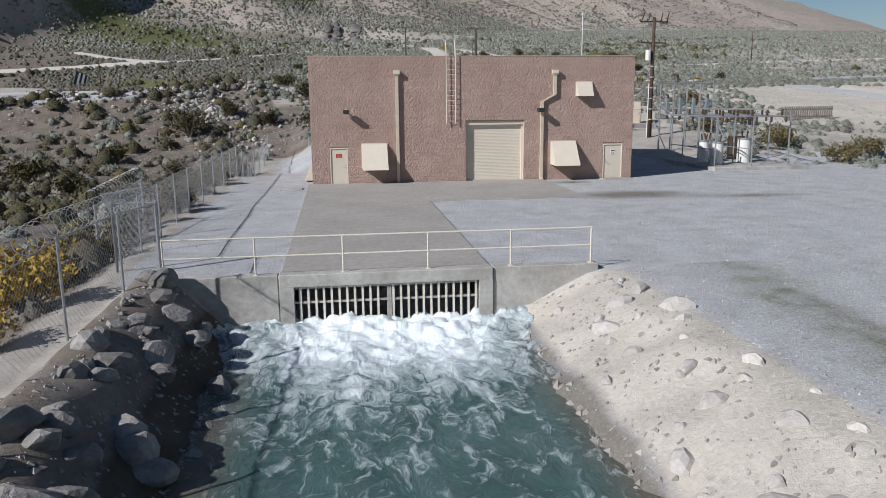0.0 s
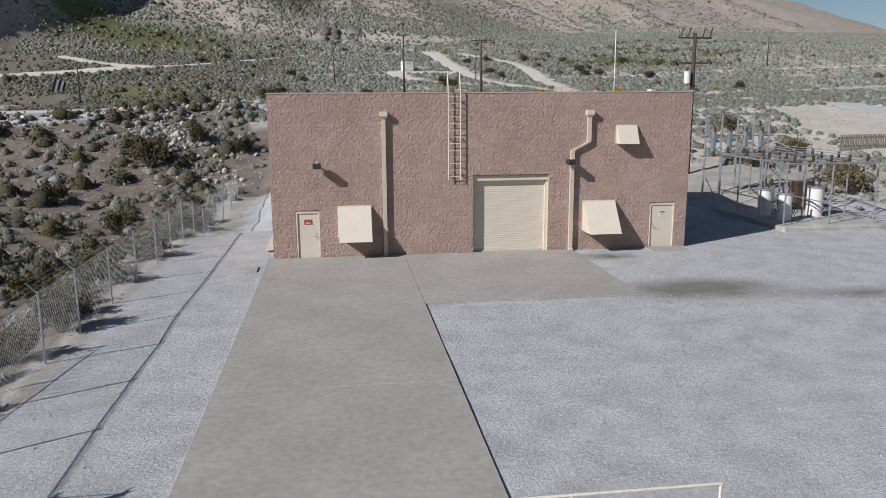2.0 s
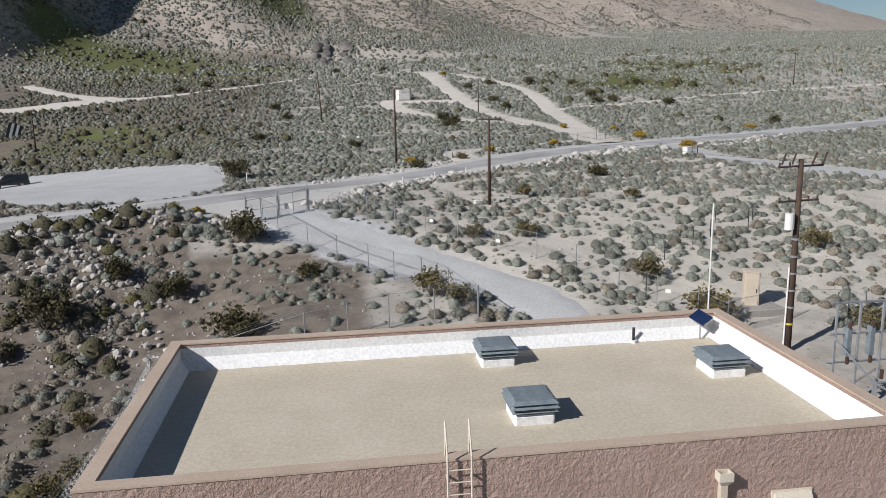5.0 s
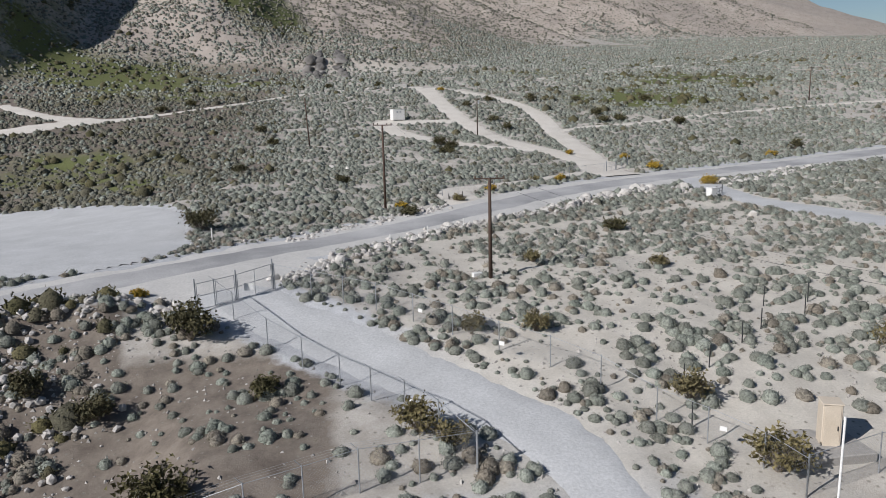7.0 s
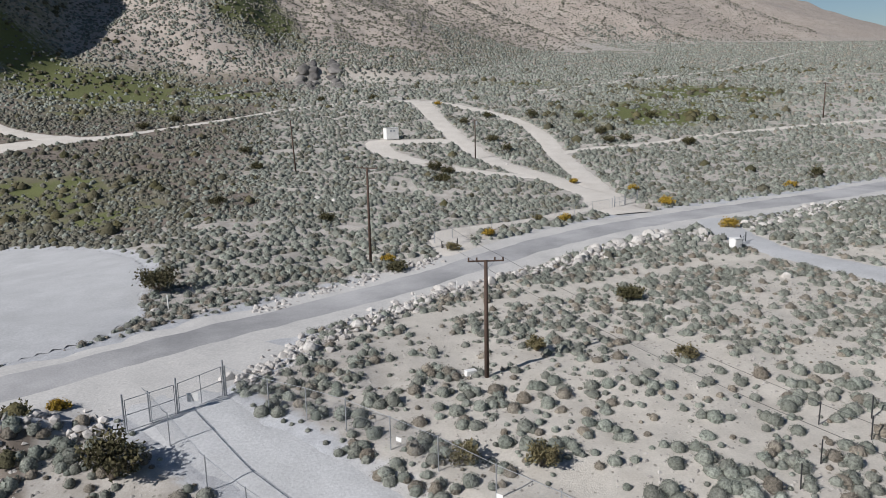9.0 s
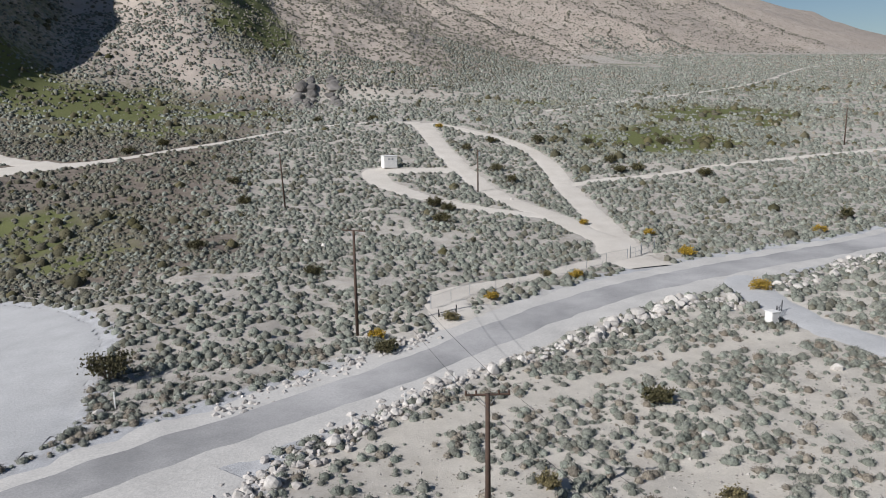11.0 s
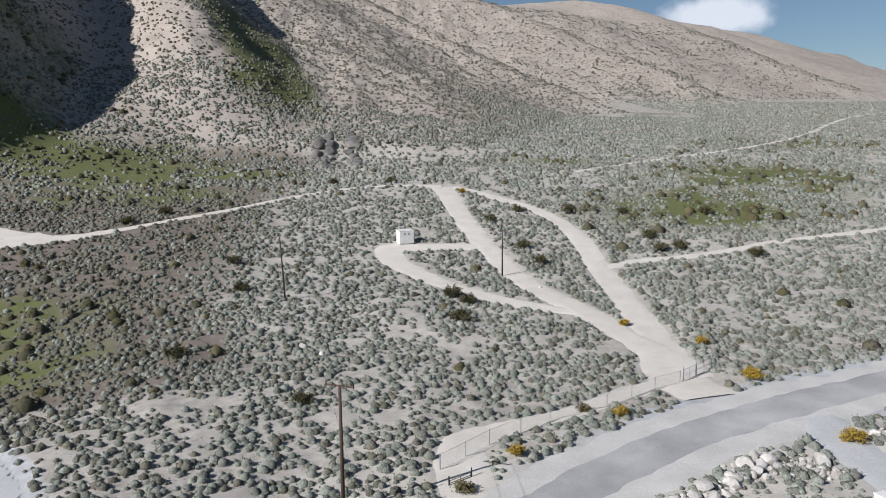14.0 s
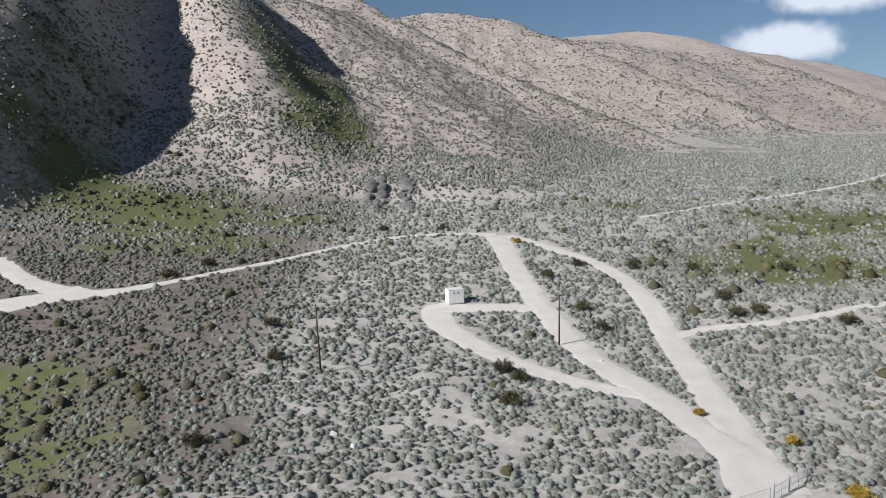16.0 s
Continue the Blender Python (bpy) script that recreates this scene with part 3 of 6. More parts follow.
def build_ground():
    gx, gy = (v.ravel() for v in np.meshgrid(np.array(GX), np.array(GY)))
    z = ground_height(gx, gy)
    slope = hill_at(gx, gy)
    grass = grass_at(gx, gy)
    grass += 0.5 * blob(gx, gy, 14.5, -1.6, 1.6, 0.7) + 0.30 * np.exp(-(((gx - 12.4 - 0.1 * (gy + 27)) / 1.4) ** 2)) * (gy < -23)
    yard = smooth(-5.0, -4.3, gx) * (1 - smooth(6, 16, gy)) * (1 - smooth(60, 75, gx)) + 0.8 * smooth(-4.2, -3, gx) * smooth(6, 16, gy) * (1 - smooth(21.5, 24.5, gy - 0.12 * gx)) * (1 - smooth(20, 24, gx))
    near_road = 1 - smooth(0.2, 2.6, road_edge(gx, gy, ("shoulder", "apron", "lot", "lane", "drive")))
    wet = 0.95 * blob(gx, gy, 16.0, -7.6, 3.6, 1.7) + 0.7 * blob(gx, gy, 22, -9.2, 3.2, 1.0) + 0.5 * blob(gx, gy, 12.6, -31, 1.2, 9)
    wet += 1.0 * np.exp(-(((gx - 6.05) / 0.42) ** 2)) * (gy < -23.3) + 1.0 * ((gx > -2.2) & (gx < -0.3) & (gy < -23.4))
    bank = ((gy < -23.4) & (gx > 6.3) & (gx < 9.4)) * 1.0
    brown = 0.95 * smooth(9, 5, gx) * smooth(22, 25, gy) * (1 - smooth(36, 41, gy)) + 1.0 * smooth(-4.5, -6.5, gx) * (1 - smooth(42, 47, gy)) + 0.6 * ((gx < -1) & (gx > -4) & (gy < -23.4)) + 0.5 * blob(gx, gy, -20, 112, 30, 12)
    brown += 0.85 * smooth(15, -25, gx) * smooth(98, 112, gy) * (1 - smooth(250, 280, gy)) + 0.25 * smooth(205, 240, gy) - bank
    attrs = {"wild": 0.85 * smooth(0.3, 1.5, road_edge(gx, gy)) * (1 - np.clip(yard, 0, 1)) + 0.3 * np.clip(yard, 0, 1), "grass": grass, "gravel": np.clip(0.95 * yard * (1 - ((gx < 0) & (gy < -23.2))) + 0.8 * near_road - 0.8 * bank, 0, 1), "wet": wet, "brown": brown, "pale": bank + 0.7 * blob(gx, gy, 24, 271, 10, 12) + 0.6 * (1 - smooth(-0.5, 1.2, road_edge(gx, gy, ("track",)))) + 0.85 * smooth(8, 16, gx) * smooth(20, 26, gy) * (1 - smooth(78, 95, gy)),
             "hill": slope, "far": 0.9 * smooth(300, 420, gy) * slope + smooth(130, 170, gx) * smooth(230, 280, gy)}
    me = sheet("ground", GX, GY, z, M_GROUND, {k: np.clip(v, 0, 1) for k, v in attrs.items()})
    tagged(new("ground", me), "pale sandy desert ground rising to scrub-covered hills", "ground", kind="structure")


def build_road(key, name, mat, label, lift=0.05):
    line = LINES[key]
    d = np.gradient(line[:, :2], axis=0)
    d /= np.linalg.norm(d, axis=1)[:, None] + 1e-9
    side = np.stack([-d[:, 1], d[:, 0]], 1)
    n = max(7, min(41, int(line[:, 2].max() / 0.9)))
    f = np.linspace(-1, 1, n)
    ragged = 1 + 0.24 * np.array([fnoise(line[:, 0] / 2 + q, line[:, 1] / 2, 3, 50) for q in (0, 90)])
    w = line[:, 2, None] / 2 * np.where(f[None] < 0, ragged[0][:, None], ragged[1][:, None]) * f[None]
    x, y = (line[:, i, None] + side[:, i, None] * w for i in (0, 1))
    z = ground_height(x.ravel(), y.ravel(), False).reshape(x.shape) + 0.10 + lift * (1 - np.abs(f[None]) ** 6) - 0.14 * (np.abs(f[None]) > 0.99)
    z = z + 0.03 * fnoise(x / 1.5, y / 1.5, 3, 51)
    i = np.arange(x.size).reshape(x.shape)
    quads = np.stack([i[:-1, :-1], i[1:, :-1], i[1:, 1:], i[:-1, 1:]], -1).reshape(-1, 4)
    me = mesh_from(name, np.stack([x.ravel(), y.ravel(), z.ravel()], 1), quads[:, ::-1], mat)
    tagged(new(name, me), label, "road", kind="structure")


build_ground()


def build_lot():
    xs, ys = np.arange(-90, -4, 0.7), np.arange(38, 108, 0.7)
    gx, gy = (v.ravel() for v in np.meshgrid(xs, ys))
    ins = road_edge(gx, gy, ("lot",)) < 0.35 + 0.8 * fnoise(gx / 3, gy / 3, 2, 52)
    z = ground_height(gx, gy, False) - 0.03 + 0.17 * smooth(0.2, -1.2, road_edge(gx, gy, ("lot",))) + 0.02 * fnoise(gx / 2, gy / 2, 3, 53)
    i = np.arange(gx.size).reshape(len(ys), len(xs))
    quads = np.stack([i[:-1, :-1], i[:-1, 1:], i[1:, 1:], i[1:, :-1]], -1).reshape(-1, 4)
    quads = quads[ins[quads].all(1)]
    used, inv = np.unique(quads, return_inverse=True)
    me = mesh_from("parking_area", np.stack([gx, gy, z], 1)[used], inv.reshape(-1, 4), M_DIRT)
    tagged(new("parking_area", me), "pale grey gravel parking area", "parking area", kind="structure")


build_lot()
build_road("lane", "access_lane", M_DIRT, "grey gravel access lane sloping down from the gate", 0.05)
build_road("drive", "driveway", M_DIRT, "grey gravel driveway behind a small gate", 0.05)
for _k in ("path_a", "path_b", "path_c", "path_loop", "path_west", "path_spur", "path_east", "path_fan"):
    build_road(_k, "dirt_path", M_PATH, "pale bare dirt path through grey scrub", {"path_a": 0.035, "path_b": 0.03}.get(_k, 0.02))
build_road("shoulder", "road_shoulder", M_SHOULDER, "pale sandy gravel shoulder beside the asphalt road", 0.05)
build_road("apron", "gate_apron", M_SHOULDER, "pale sandy gravel apron between the road and the gate", 0.06)
build_road("road", "road", M_ASPHALT, "dusty worn grey asphalt road with sand drifts", 0.11)


def build_water():
    xs, ys = np.arange(-2.2, 7.0, 0.09), np.arange(-62, -23.3, 0.09)
    gx, gy = np.meshgrid(xs, ys)
    far = -23.3 - gy
    boil = np.exp(-far / 3.2)
    z = WATER_Z + 0.18 * np.exp(-((far - 0.9) / 1.3) ** 2) + boil * 0.30 * fnoise(gx / 0.4, gy / 0.4, 4, 61) + 0.10 * boil * np.abs(fnoise(gx / 0.2, gy / 0.2, 3, 63)) + 0.10 * fnoise(gx / 0.8, gy / 1.2, 4, 62) * (0.4 + np.exp(-far / 7))
    side = smooth(1.6, 3.3, np.abs(gx - 2.55 - 0.02 * far))
    foam = 1.0 * np.exp(-(np.maximum(far, 0) / 4.3) ** 1.6) + 0.22 * np.exp(-far / 8)
    foam = np.clip(foam * (1 - 0.55 * side), 0, 1)
    me = sheet("water", xs, ys, z, M_WATER, {"foam": foam.ravel(), "shallow": (smooth(2.6, 3.9, np.abs(gx - 2.5)) * (1 - np.exp(-far / 4))).ravel()})
    tagged(new("water", me), "churning green water with white foam below a grated outlet", "water", kind="structure")


build_water()


# ---- helpers for things ----
def box(bm, x0, y0, z0, x1, y1, z1, chamfer=0.0):
    """A box, with its upright and top edges chamfered when asked."""
    if not chamfer:
        v = [bm.verts.new(p) for p in ((x0, y0, z0), (x1, y0, z0), (x1, y1, z0), (x0, y1, z0), (x0, y0, z1), (x1, y0, z1), (x1, y1, z1), (x0, y1, z1))]
        for f in ((0, 3, 2, 1), (4, 5, 6, 7), (0, 1, 5, 4), (1, 2, 6, 5), (2, 3, 7, 6), (3, 0, 4, 7)):
            bm.faces.new([v[i] for i in f])
        return
    c = min(chamfer, (x1 - x0) / 3, (y1 - y0) / 3, (z1 - z0) / 3)

    def ring(z, d):
        return [bm.verts.new(p) for p in ((x0 + d + c, y0 + d, z), (x1 - d - c, y0 + d, z), (x1 - d, y0 + d + c, z), (x1 - d, y1 - d - c, z),
                                          (x1 - d - c, y1 - d, z), (x0 + d + c, y1 - d, z), (x0 + d, y1 - d - c, z), (x0 + d, y0 + d + c, z))]
    rings = [ring(z0, 0), ring(z1 - c, 0), ring(z1, c)]
    for a, b in zip(rings, rings[1:]):
        for k in range(8):
            bm.faces.new((a[k], a[(k + 1) % 8], b[(k + 1) % 8], b[k]))
    bm.faces.new(rings[0][::-1])
    bm.faces.new(rings[-1])


def tube(bm, a, b, r, n=8, r2=None):
    """A round bar from a to b, closed at both ends."""
    a, b = Vector(a), Vector(b)
    d = (b - a).normalized()
    u = d.orthogonal().normalized()
    w = d.cross(u)
    rings = []
    for p, q in ((a, r), (b, r if r2 is None else r2)):
        rings.append([bm.verts.new(p + q * (math.cos(6.28318 * k / n) * u + math.sin(6.28318 * k / n) * w)) for k in range(n)])
    for k in range(n):
        bm.faces.new((rings[0][k], rings[0][(k + 1) % n], rings[1][(k + 1) % n], rings[1][k]))
    bm.faces.new(rings[0][::-1])
    bm.faces.new(rings[1])


def pipe(bm, pts, r, n=8):
    for a, b in zip(pts, pts[1:]):
        tube(bm, a, b, r, n)


def done(name, bm, mat, smooth_shade=False):
    me = bpy.data.meshes.new(name)
    bm.to_mesh(me)
    bm.free()
    me.materials.append(mat)
    if smooth_shade:
        me.polygons.foreach_set("use_smooth", [True] * len(me.polygons))
    return me


def part(name, bm, mat, parent, label="", smooth_shade=False):
    ob = new(name, done(name, bm, mat, smooth_shade))
    ob.parent = parent
    return tagged(ob, label)


def thing(name, at, label, category, group="", turn=0.0):
    ob = new(name)
    ob.empty_display_size = 0.2
    ob.matrix_world = pose(at[0], at[1], at[2], 0, 0, turn)
    return tagged(ob, label, category, group)


def boxes(*rows, chamfer=0.0):
    bm = bmesh.new()
    for r in rows:
        box(bm, *r, chamfer=chamfer)
    return bm


def tubes(*rows, n=8):
    bm = bmesh.new()
    for a, b, r in rows:
        tube(bm, a, b, r, n)
    return bm


# ---- powerhouse ----
BW, BD, BH, ROOF_Z = 19.0, 9.6, 7.14, 6.32
OPENINGS = [(1.02, 2.04, -0.02, 2.08), (8.87, 12.35, -0.02, 3.50), (17.22, 18.42, -0.02, 2.06)]


def build_powerhouse():
    house = thing("powerhouse", (0, 0, 0), "flat-roofed powerhouse of rose-brown split-faced concrete block", "building")
    t = 0.3
    bm = bmesh.new()
    xs = [0.012, 1.02, 2.04, 8.87, 12.35, 17.22, 18.42, BW - 0.012]
    box(bm, xs[0], 0.02, 3.5, xs[-1], t, BH)
    front = part("front_wall", bm, M_BLOCK, house)
    for k in (0, 1, 2, 4, 5, 6):
        low = {1: 2.08, 5: 2.06}.get(k, -0.3)
        part("wall_panel", boxes((xs[k], 0.02, low, xs[k + 1], t, 3.5)), M_BLOCK, front)
    part("left_wall", boxes((0.012, t, -0.3, t, BD, BH)), M_BLOCK, house)
    part("right_wall", boxes((BW - t, t, -0.3, BW - 0.012, BD, BH)), M_BLOCK, house)
    part("back_wall", boxes((t, BD - t, -0.3, BW - t, BD, BH)), M_BLOCK, house)
    part("roof", boxes((t, t, ROOF_Z - 0.25, BW - t, BD - t, ROOF_Z)), M_ROOF, house, "tan coated flat roof")
    # white coating runs up the inner parapet in a sloped cant
    bm = bmesh.new()
    c, h = 0.30, 0.38
    lo = [(t, t), (BW - t, t), (BW - t, BD - t), (t, BD - t)]
    inn = [(t + c, t + c), (BW - t - c, t + c), (BW - t - c, BD - t - c), (t + c, BD - t - c)]
    top = [bm.verts.new((x, y, ROOF_Z + h)) for x, y in [(a + s * 0.02, b + q * 0.02) for (a, b), (s, q) in zip(lo, ((1, 1), (-1, 1), (-1, -1), (1, -1)))]]
    cap = [bm.verts.new((v.co.x, v.co.y, BH - 0.12)) for v in top]
    bot = [bm.verts.new((x, y, ROOF_Z + 0.006)) for x, y in inn]
    for k in range(4):
        j = (k + 1) % 4
        bm.faces.new((bot[k], bot[j], top[j], top[k]))
        bm.faces.new((top[k], top[j], cap[j], cap[k]))
    part("parapet_coating", bm, M_COAT, house, "white parapet coating")
    bm = boxes((-0.015, -0.03, BH, BW + 0.015, 0.33, BH + 0.05), (-0.015, BD - 0.33, BH, BW + 0.015, BD + 0.015, BH + 0.05),
               (-0.015, 0.33, BH, 0.36, BD - 0.33, BH + 0.05), (BW - 0.36, 0.33, BH, BW + 0.015, BD - 0.33, BH + 0.05))
    part("parapet_cap", bm, M_CAP, house, "smooth tan parapet cap")
    # steel doors
    for x0, x1, z1, left in ((1.02, 2.04, 2.08, True), (17.22, 18.42, 2.06, False)):
        f = 0.06
        part("door_frame", boxes((x0, -0.015, -0.02, x0 + f, 0.14, z1), (x1 - f, -0.015, -0.02, x1, 0.14, z1), (x0 + f, -0.015, z1 - f, x1 - f, 0.14, z1), chamfer=0.008), M_CREAM, house)
        d = part("door", boxes((x0 + f + 0.004, 0.03, 0.0, x1 - f - 0.004, 0.08, z1 - f - 0.004), chamfer=0.006), M_CREAM, house, "cream painted steel door")
        hx = x1 - 0.16 if left else x0 + 0.16
        s = -1 if left else 1
        part("door_handle", tubes(((hx, 0.035, 0.98), (hx, -0.05, 0.98), 0.014), ((hx, -0.05, 0.98), (hx + s * 0.13, -0.05, 0.98), 0.013)), M_STEEL, d, "lever handle")
        part("lock", tubes(((hx, 0.036, 1.1), (hx, 0.01, 1.1), 0.028)), M_STEEL, d)
        cx = (x0 + x1) / 2
        if left:
            sign = part("door_sign", boxes((cx - 0.17, 0.018, 1.52, cx + 0.17, 0.028, 1.74)), M_RED, d, "red warning sign")
            part("sign_text", boxes(*[(cx - 0.11, 0.012, z, cx + 0.11, 0.018, z + 0.022) for z in (1.56, 1.62)]), M_CREAM, sign)
        else:
            sign = part("door_sign", boxes((cx - 0.13, 0.018, 1.42, cx + 0.15, 0.028, 1.72)), M_WHITE, d, "white notice with dark heading")
            part("sign_text", boxes((cx - 0.11, 0.012, 1.64, cx + 0.13, 0.018, 1.69), *[(cx - 0.1, 0.012, z, cx + 0.1, 0.018, z + 0.014) for z in (1.46, 1.52, 1.57)]), M_BLACK, sign)
    part("threshold_slab", boxes((17.0, -1.0, -0.15, 18.8, -0.03, 0.05), chamfer=0.02), M_CONCRETE, house, "small concrete stoop")
    # roller door, set back in its opening
    bm = bmesh.new()
    prof, z = [], 0.02
    while z < 3.32:
        prof += [(0.295, z), (0.290, z + 0.02), (0.290, z + 0.06), (0.295, z + 0.08)]
        z += 0.085
    rows = [[bm.verts.new((x, y, q)) for y, q in prof] for x in (8.98, 12.24)]
    for k in range(len(prof) - 1):
        bm.faces.new((rows[0][k], rows[1][k], rows[1][k + 1], rows[0][k + 1]))
    roller = part("roller_door", bm, M_CREAM, house, "closed cream roller door")
    part("bottom_bar", boxes((8.98, 0.25, -0.01, 12.24, 0.31, 0.09), chamfer=0.01), M_TAN, roller)
    for x in (8.88, 12.22):
        part("door_guide", boxes((x, 0.17, -0.02, x + 0.12, 0.31, 3.42)), M_CREAM, house)
    part("door_lintel_hood", boxes((8.88, 0.10, 3.28, 12.34, 0.31, 3.49)), M_CREAM, house)
    for x0 in (8.872, 12.336):
        part("opening_liner", boxes((x0, 0.03, -0.02, x0 + 0.012, 0.17, 3.49)), M_TAN, house)
    # closure added behind the doors, near-black in place of interior shade
    part("inner_lining", boxes((0.35, 0.36, -0.2, BW - 0.35, 0.42, ROOF_Z - 0.3)), M_DARK, house)
    # intake hoods: sheet wedges, open below
    for x0, x1, z0, z1, out in ((2.86, 4.28, 0.87, 2.27, 1.1), (14.0, 15.48, 0.9, 2.25, 1.12), (15.46, 16.38, 4.87, 5.66, 0.5)):
        bm = bmesh.new()
        s = 0.02
        outer = [bm.verts.new(p) for p in ((x0, -0.02, z1), (x1, -0.02, z1), (x1, -0.10, z1), (x0, -0.10, z1), (x0, -out, z0), (x1, -out, z0), (x0, -0.02, z0), (x1, -0.02, z0))]
        a, b, c, d, e, f, g, h = outer
        for q in ((a, b, c, d), (d, c, f, e), (a, d, e, g), (b, h, f, c)):
            bm.faces.new(q)
        inner = [bm.verts.new(p) for p in ((x0 + s, -0.02, z1 - s), (x1 - s, -0.02, z1 - s), (x1 - s, -0.10, z1 - s), (x0 + s, -0.10, z1 - s), (x0 + s, -out + s, z0), (x1 - s, -out + s, z0), (x0 + s, -0.02, z0), (x1 - s, -0.02, z0))]
        a2, b2, c2, d2, e2, f2, g2, h2 = inner
        for q in ((d2, c2, b2, a2), (e2, f2, c2, d2), (g2, e2, d2, a2), (c2, f2, h2, b2), (e, f, f2, e2), (f, h, h2, f2), (g, e, e2, g2)):
            bm.faces.new(q)
        hood = part("intake_hood", bm, M_CREAM, house, "cream sheet metal intake hood")
        part("flange", boxes((x0 - 0.05, -0.045, z1 - 0.01, x1 + 0.05, -0.012, z1 + 0.05), (x0 - 0.05, -0.04, z0 + 0.02, x0 - 0.001, -0.012, z1 - 0.01), (x1 + 0.001, -0.04, z0 + 0.02, x1 + 0.05, -0.012, z1 - 0.01)), M_CREAM, hood)
        part("screen", boxes(*[(x0 + 0.03, -0.03, z0 + 0.04 + k * 0.12, x1 - 0.03, -0.014, z0 + 0.10 + k * 0.12) for k in range(int((z1 - z0) / 0.12))]), M_BLACK, hood)
    # downspouts with scupper heads
    def square_run(bm, pts, w=0.17, dpt=0.15):
        for (xa, za), (xb, zb) in zip(pts, pts[1:]):
            hw = w / 2
            if abs(xa - xb) < 1e-6:
                box(bm, xa - hw, -0.03 - dpt, min(za, zb), xa + hw, -0.025, max(za, zb))
            else:
                v = [bm.verts.new(p) for y in (-0.03 - dpt, -0.025) for p in ((xa - hw, y, za), (xa + hw, y, za), (xb + hw, y, zb), (xb - hw, y, zb))]
                for q in ((0, 3, 2, 1), (4, 5, 6, 7), (0, 1, 5, 4), (1, 2, 6, 5), (2, 3, 7, 6), (3, 0, 4, 7)):
                    bm.faces.new([v[i] for i in q])
    for pts in ([(4.90, 6.12), (4.90, 0.12)], [(14.14, 6.12), (14.14, 4.98), (13.39, 4.58), (13.39, 0.12)]):
        bm = bmesh.new()
        square_run(bm, pts)
        spout = part("downspout", bm, M_TAN, house, "tan square downspout")
        x = pts[0][0]
        bm = bmesh.new()
        lo = [bm.verts.new(p) for p in ((x - 0.09, -0.19, 6.06), (x + 0.09, -0.19, 6.06), (x + 0.09, -0.02, 6.06), (x - 0.09, -0.02, 6.06))]
        mid = [bm.verts.new(p) for p in ((x - 0.17, -0.27, 6.18), (x + 0.17, -0.27, 6.18), (x + 0.17, -0.02, 6.18), (x - 0.17, -0.02, 6.18))]
        top = [bm.verts.new((v.co.x, v.co.y, 6.38)) for v in mid]
        inn = [bm.verts.new(p) for p in ((x - 0.13, -0.23, 6.38), (x + 0.13, -0.23, 6.38), (x + 0.13, -0.05, 6.38), (x - 0.13, -0.05, 6.38))]
        flo = [bm.verts.new((v.co.x, v.co.y, 6.2)) for v in inn]
        for a, b in ((lo, mid), (mid, top), (top, inn), (inn, flo)):
            for k in range(4):
                bm.faces.new((a[k], a[(k + 1) % 4], b[(k + 1) % 4], b[k]))
        bm.faces.new(flo)
        part("scupper_head", bm, M_CREAM, spout)
        xe = pts[-1][0]
        part("outlet_shoe", boxes((xe - 0.10, -0.30, 0.03, xe + 0.10, -0.03, 0.13), chamfer=0.02), M_TAN, spout)
        for z in (1.2, 3.2):
            part("strap", boxes((xe - 0.12, -0.19, z, xe + 0.12, -0.012, z + 0.04)), M_TAN, spout)
    # roof ladder
    rails = part("ladder_rails", tubes(*[((x, -0.17, 3.38), (x, -0.17, 7.30), 0.024) for x in (7.74, 8.27)], *[((x, -0.17, 7.30), (x, 0.14, 8.02), 0.022) for x in (7.74, 8.27)],
                                       *[((x, 0.14, 8.02), (x, 0.22, 7.19), 0.022) for x in (7.74, 8.27)]), M_CREAM, house, "cream steel ladder rails")
    for k in range(13):
        part("rung", tubes(((7.74, -0.17, 3.52 + 0.29 * k), (8.27, -0.17, 3.52 + 0.29 * k), 0.014)), M_CREAM, rails)
    for z in (3.6, 5.2, 6.8):
        for x in (7.74, 8.27):
            part("bracket", boxes((x - 0.025, -0.17, z, x + 0.025, -0.012, z + 0.04)), M_CREAM, rails)
    # black wall lamps on stub arms
    for x in (2.0, 13.22):
        lamp = part("wall_lamp", boxes((x - 0.17, -0.62, 4.0, x + 0.17, -0.22, 4.22), chamfer=0.03), M_BLACK, house, "black shoebox wall lamp")
        part("lamp_arm", tubes(((x, -0.24, 4.12), (x, -0.012, 4.12), 0.035)), M_BLACK, lamp)
        part("photo_cell", tubes(((x + 0.02, -0.42, 4.22), (x + 0.02, -0.42, 4.30), 0.035)), M_WHITE, lamp)
        part("lens", boxes((x - 0.12, -0.57, 3.985, x + 0.12, -0.30, 4.0)), M_GLASS, lamp)
    # side buttress sheets at both ends
    for xa, xb in ((-0.55, 0.01), (BW + 0.6, BW - 0.01)):
        bm = bmesh.new()
        v = [bm.verts.new(p) for p in ((xb, 1.6, 1.25), (xa, 1.6, 0.1), (xb, 1.6, 0.1), (xb, 2.9, 1.25), (xa, 2.9, 0.1), (xb, 2.9, 0.1))]
        for q in ((0, 1, 2), (5, 4, 3), (0, 3, 4, 1), (1, 4, 5, 2), (2, 5, 3, 0)):
            bm.faces.new([v[i] for i in q])
        bmesh.ops.recalc_face_normals(bm, faces=bm.faces[:])
        part("side_hood", bm, M_CREAM, house, "cream sloped side hood")
    return house


HOUSE = build_powerhouse()


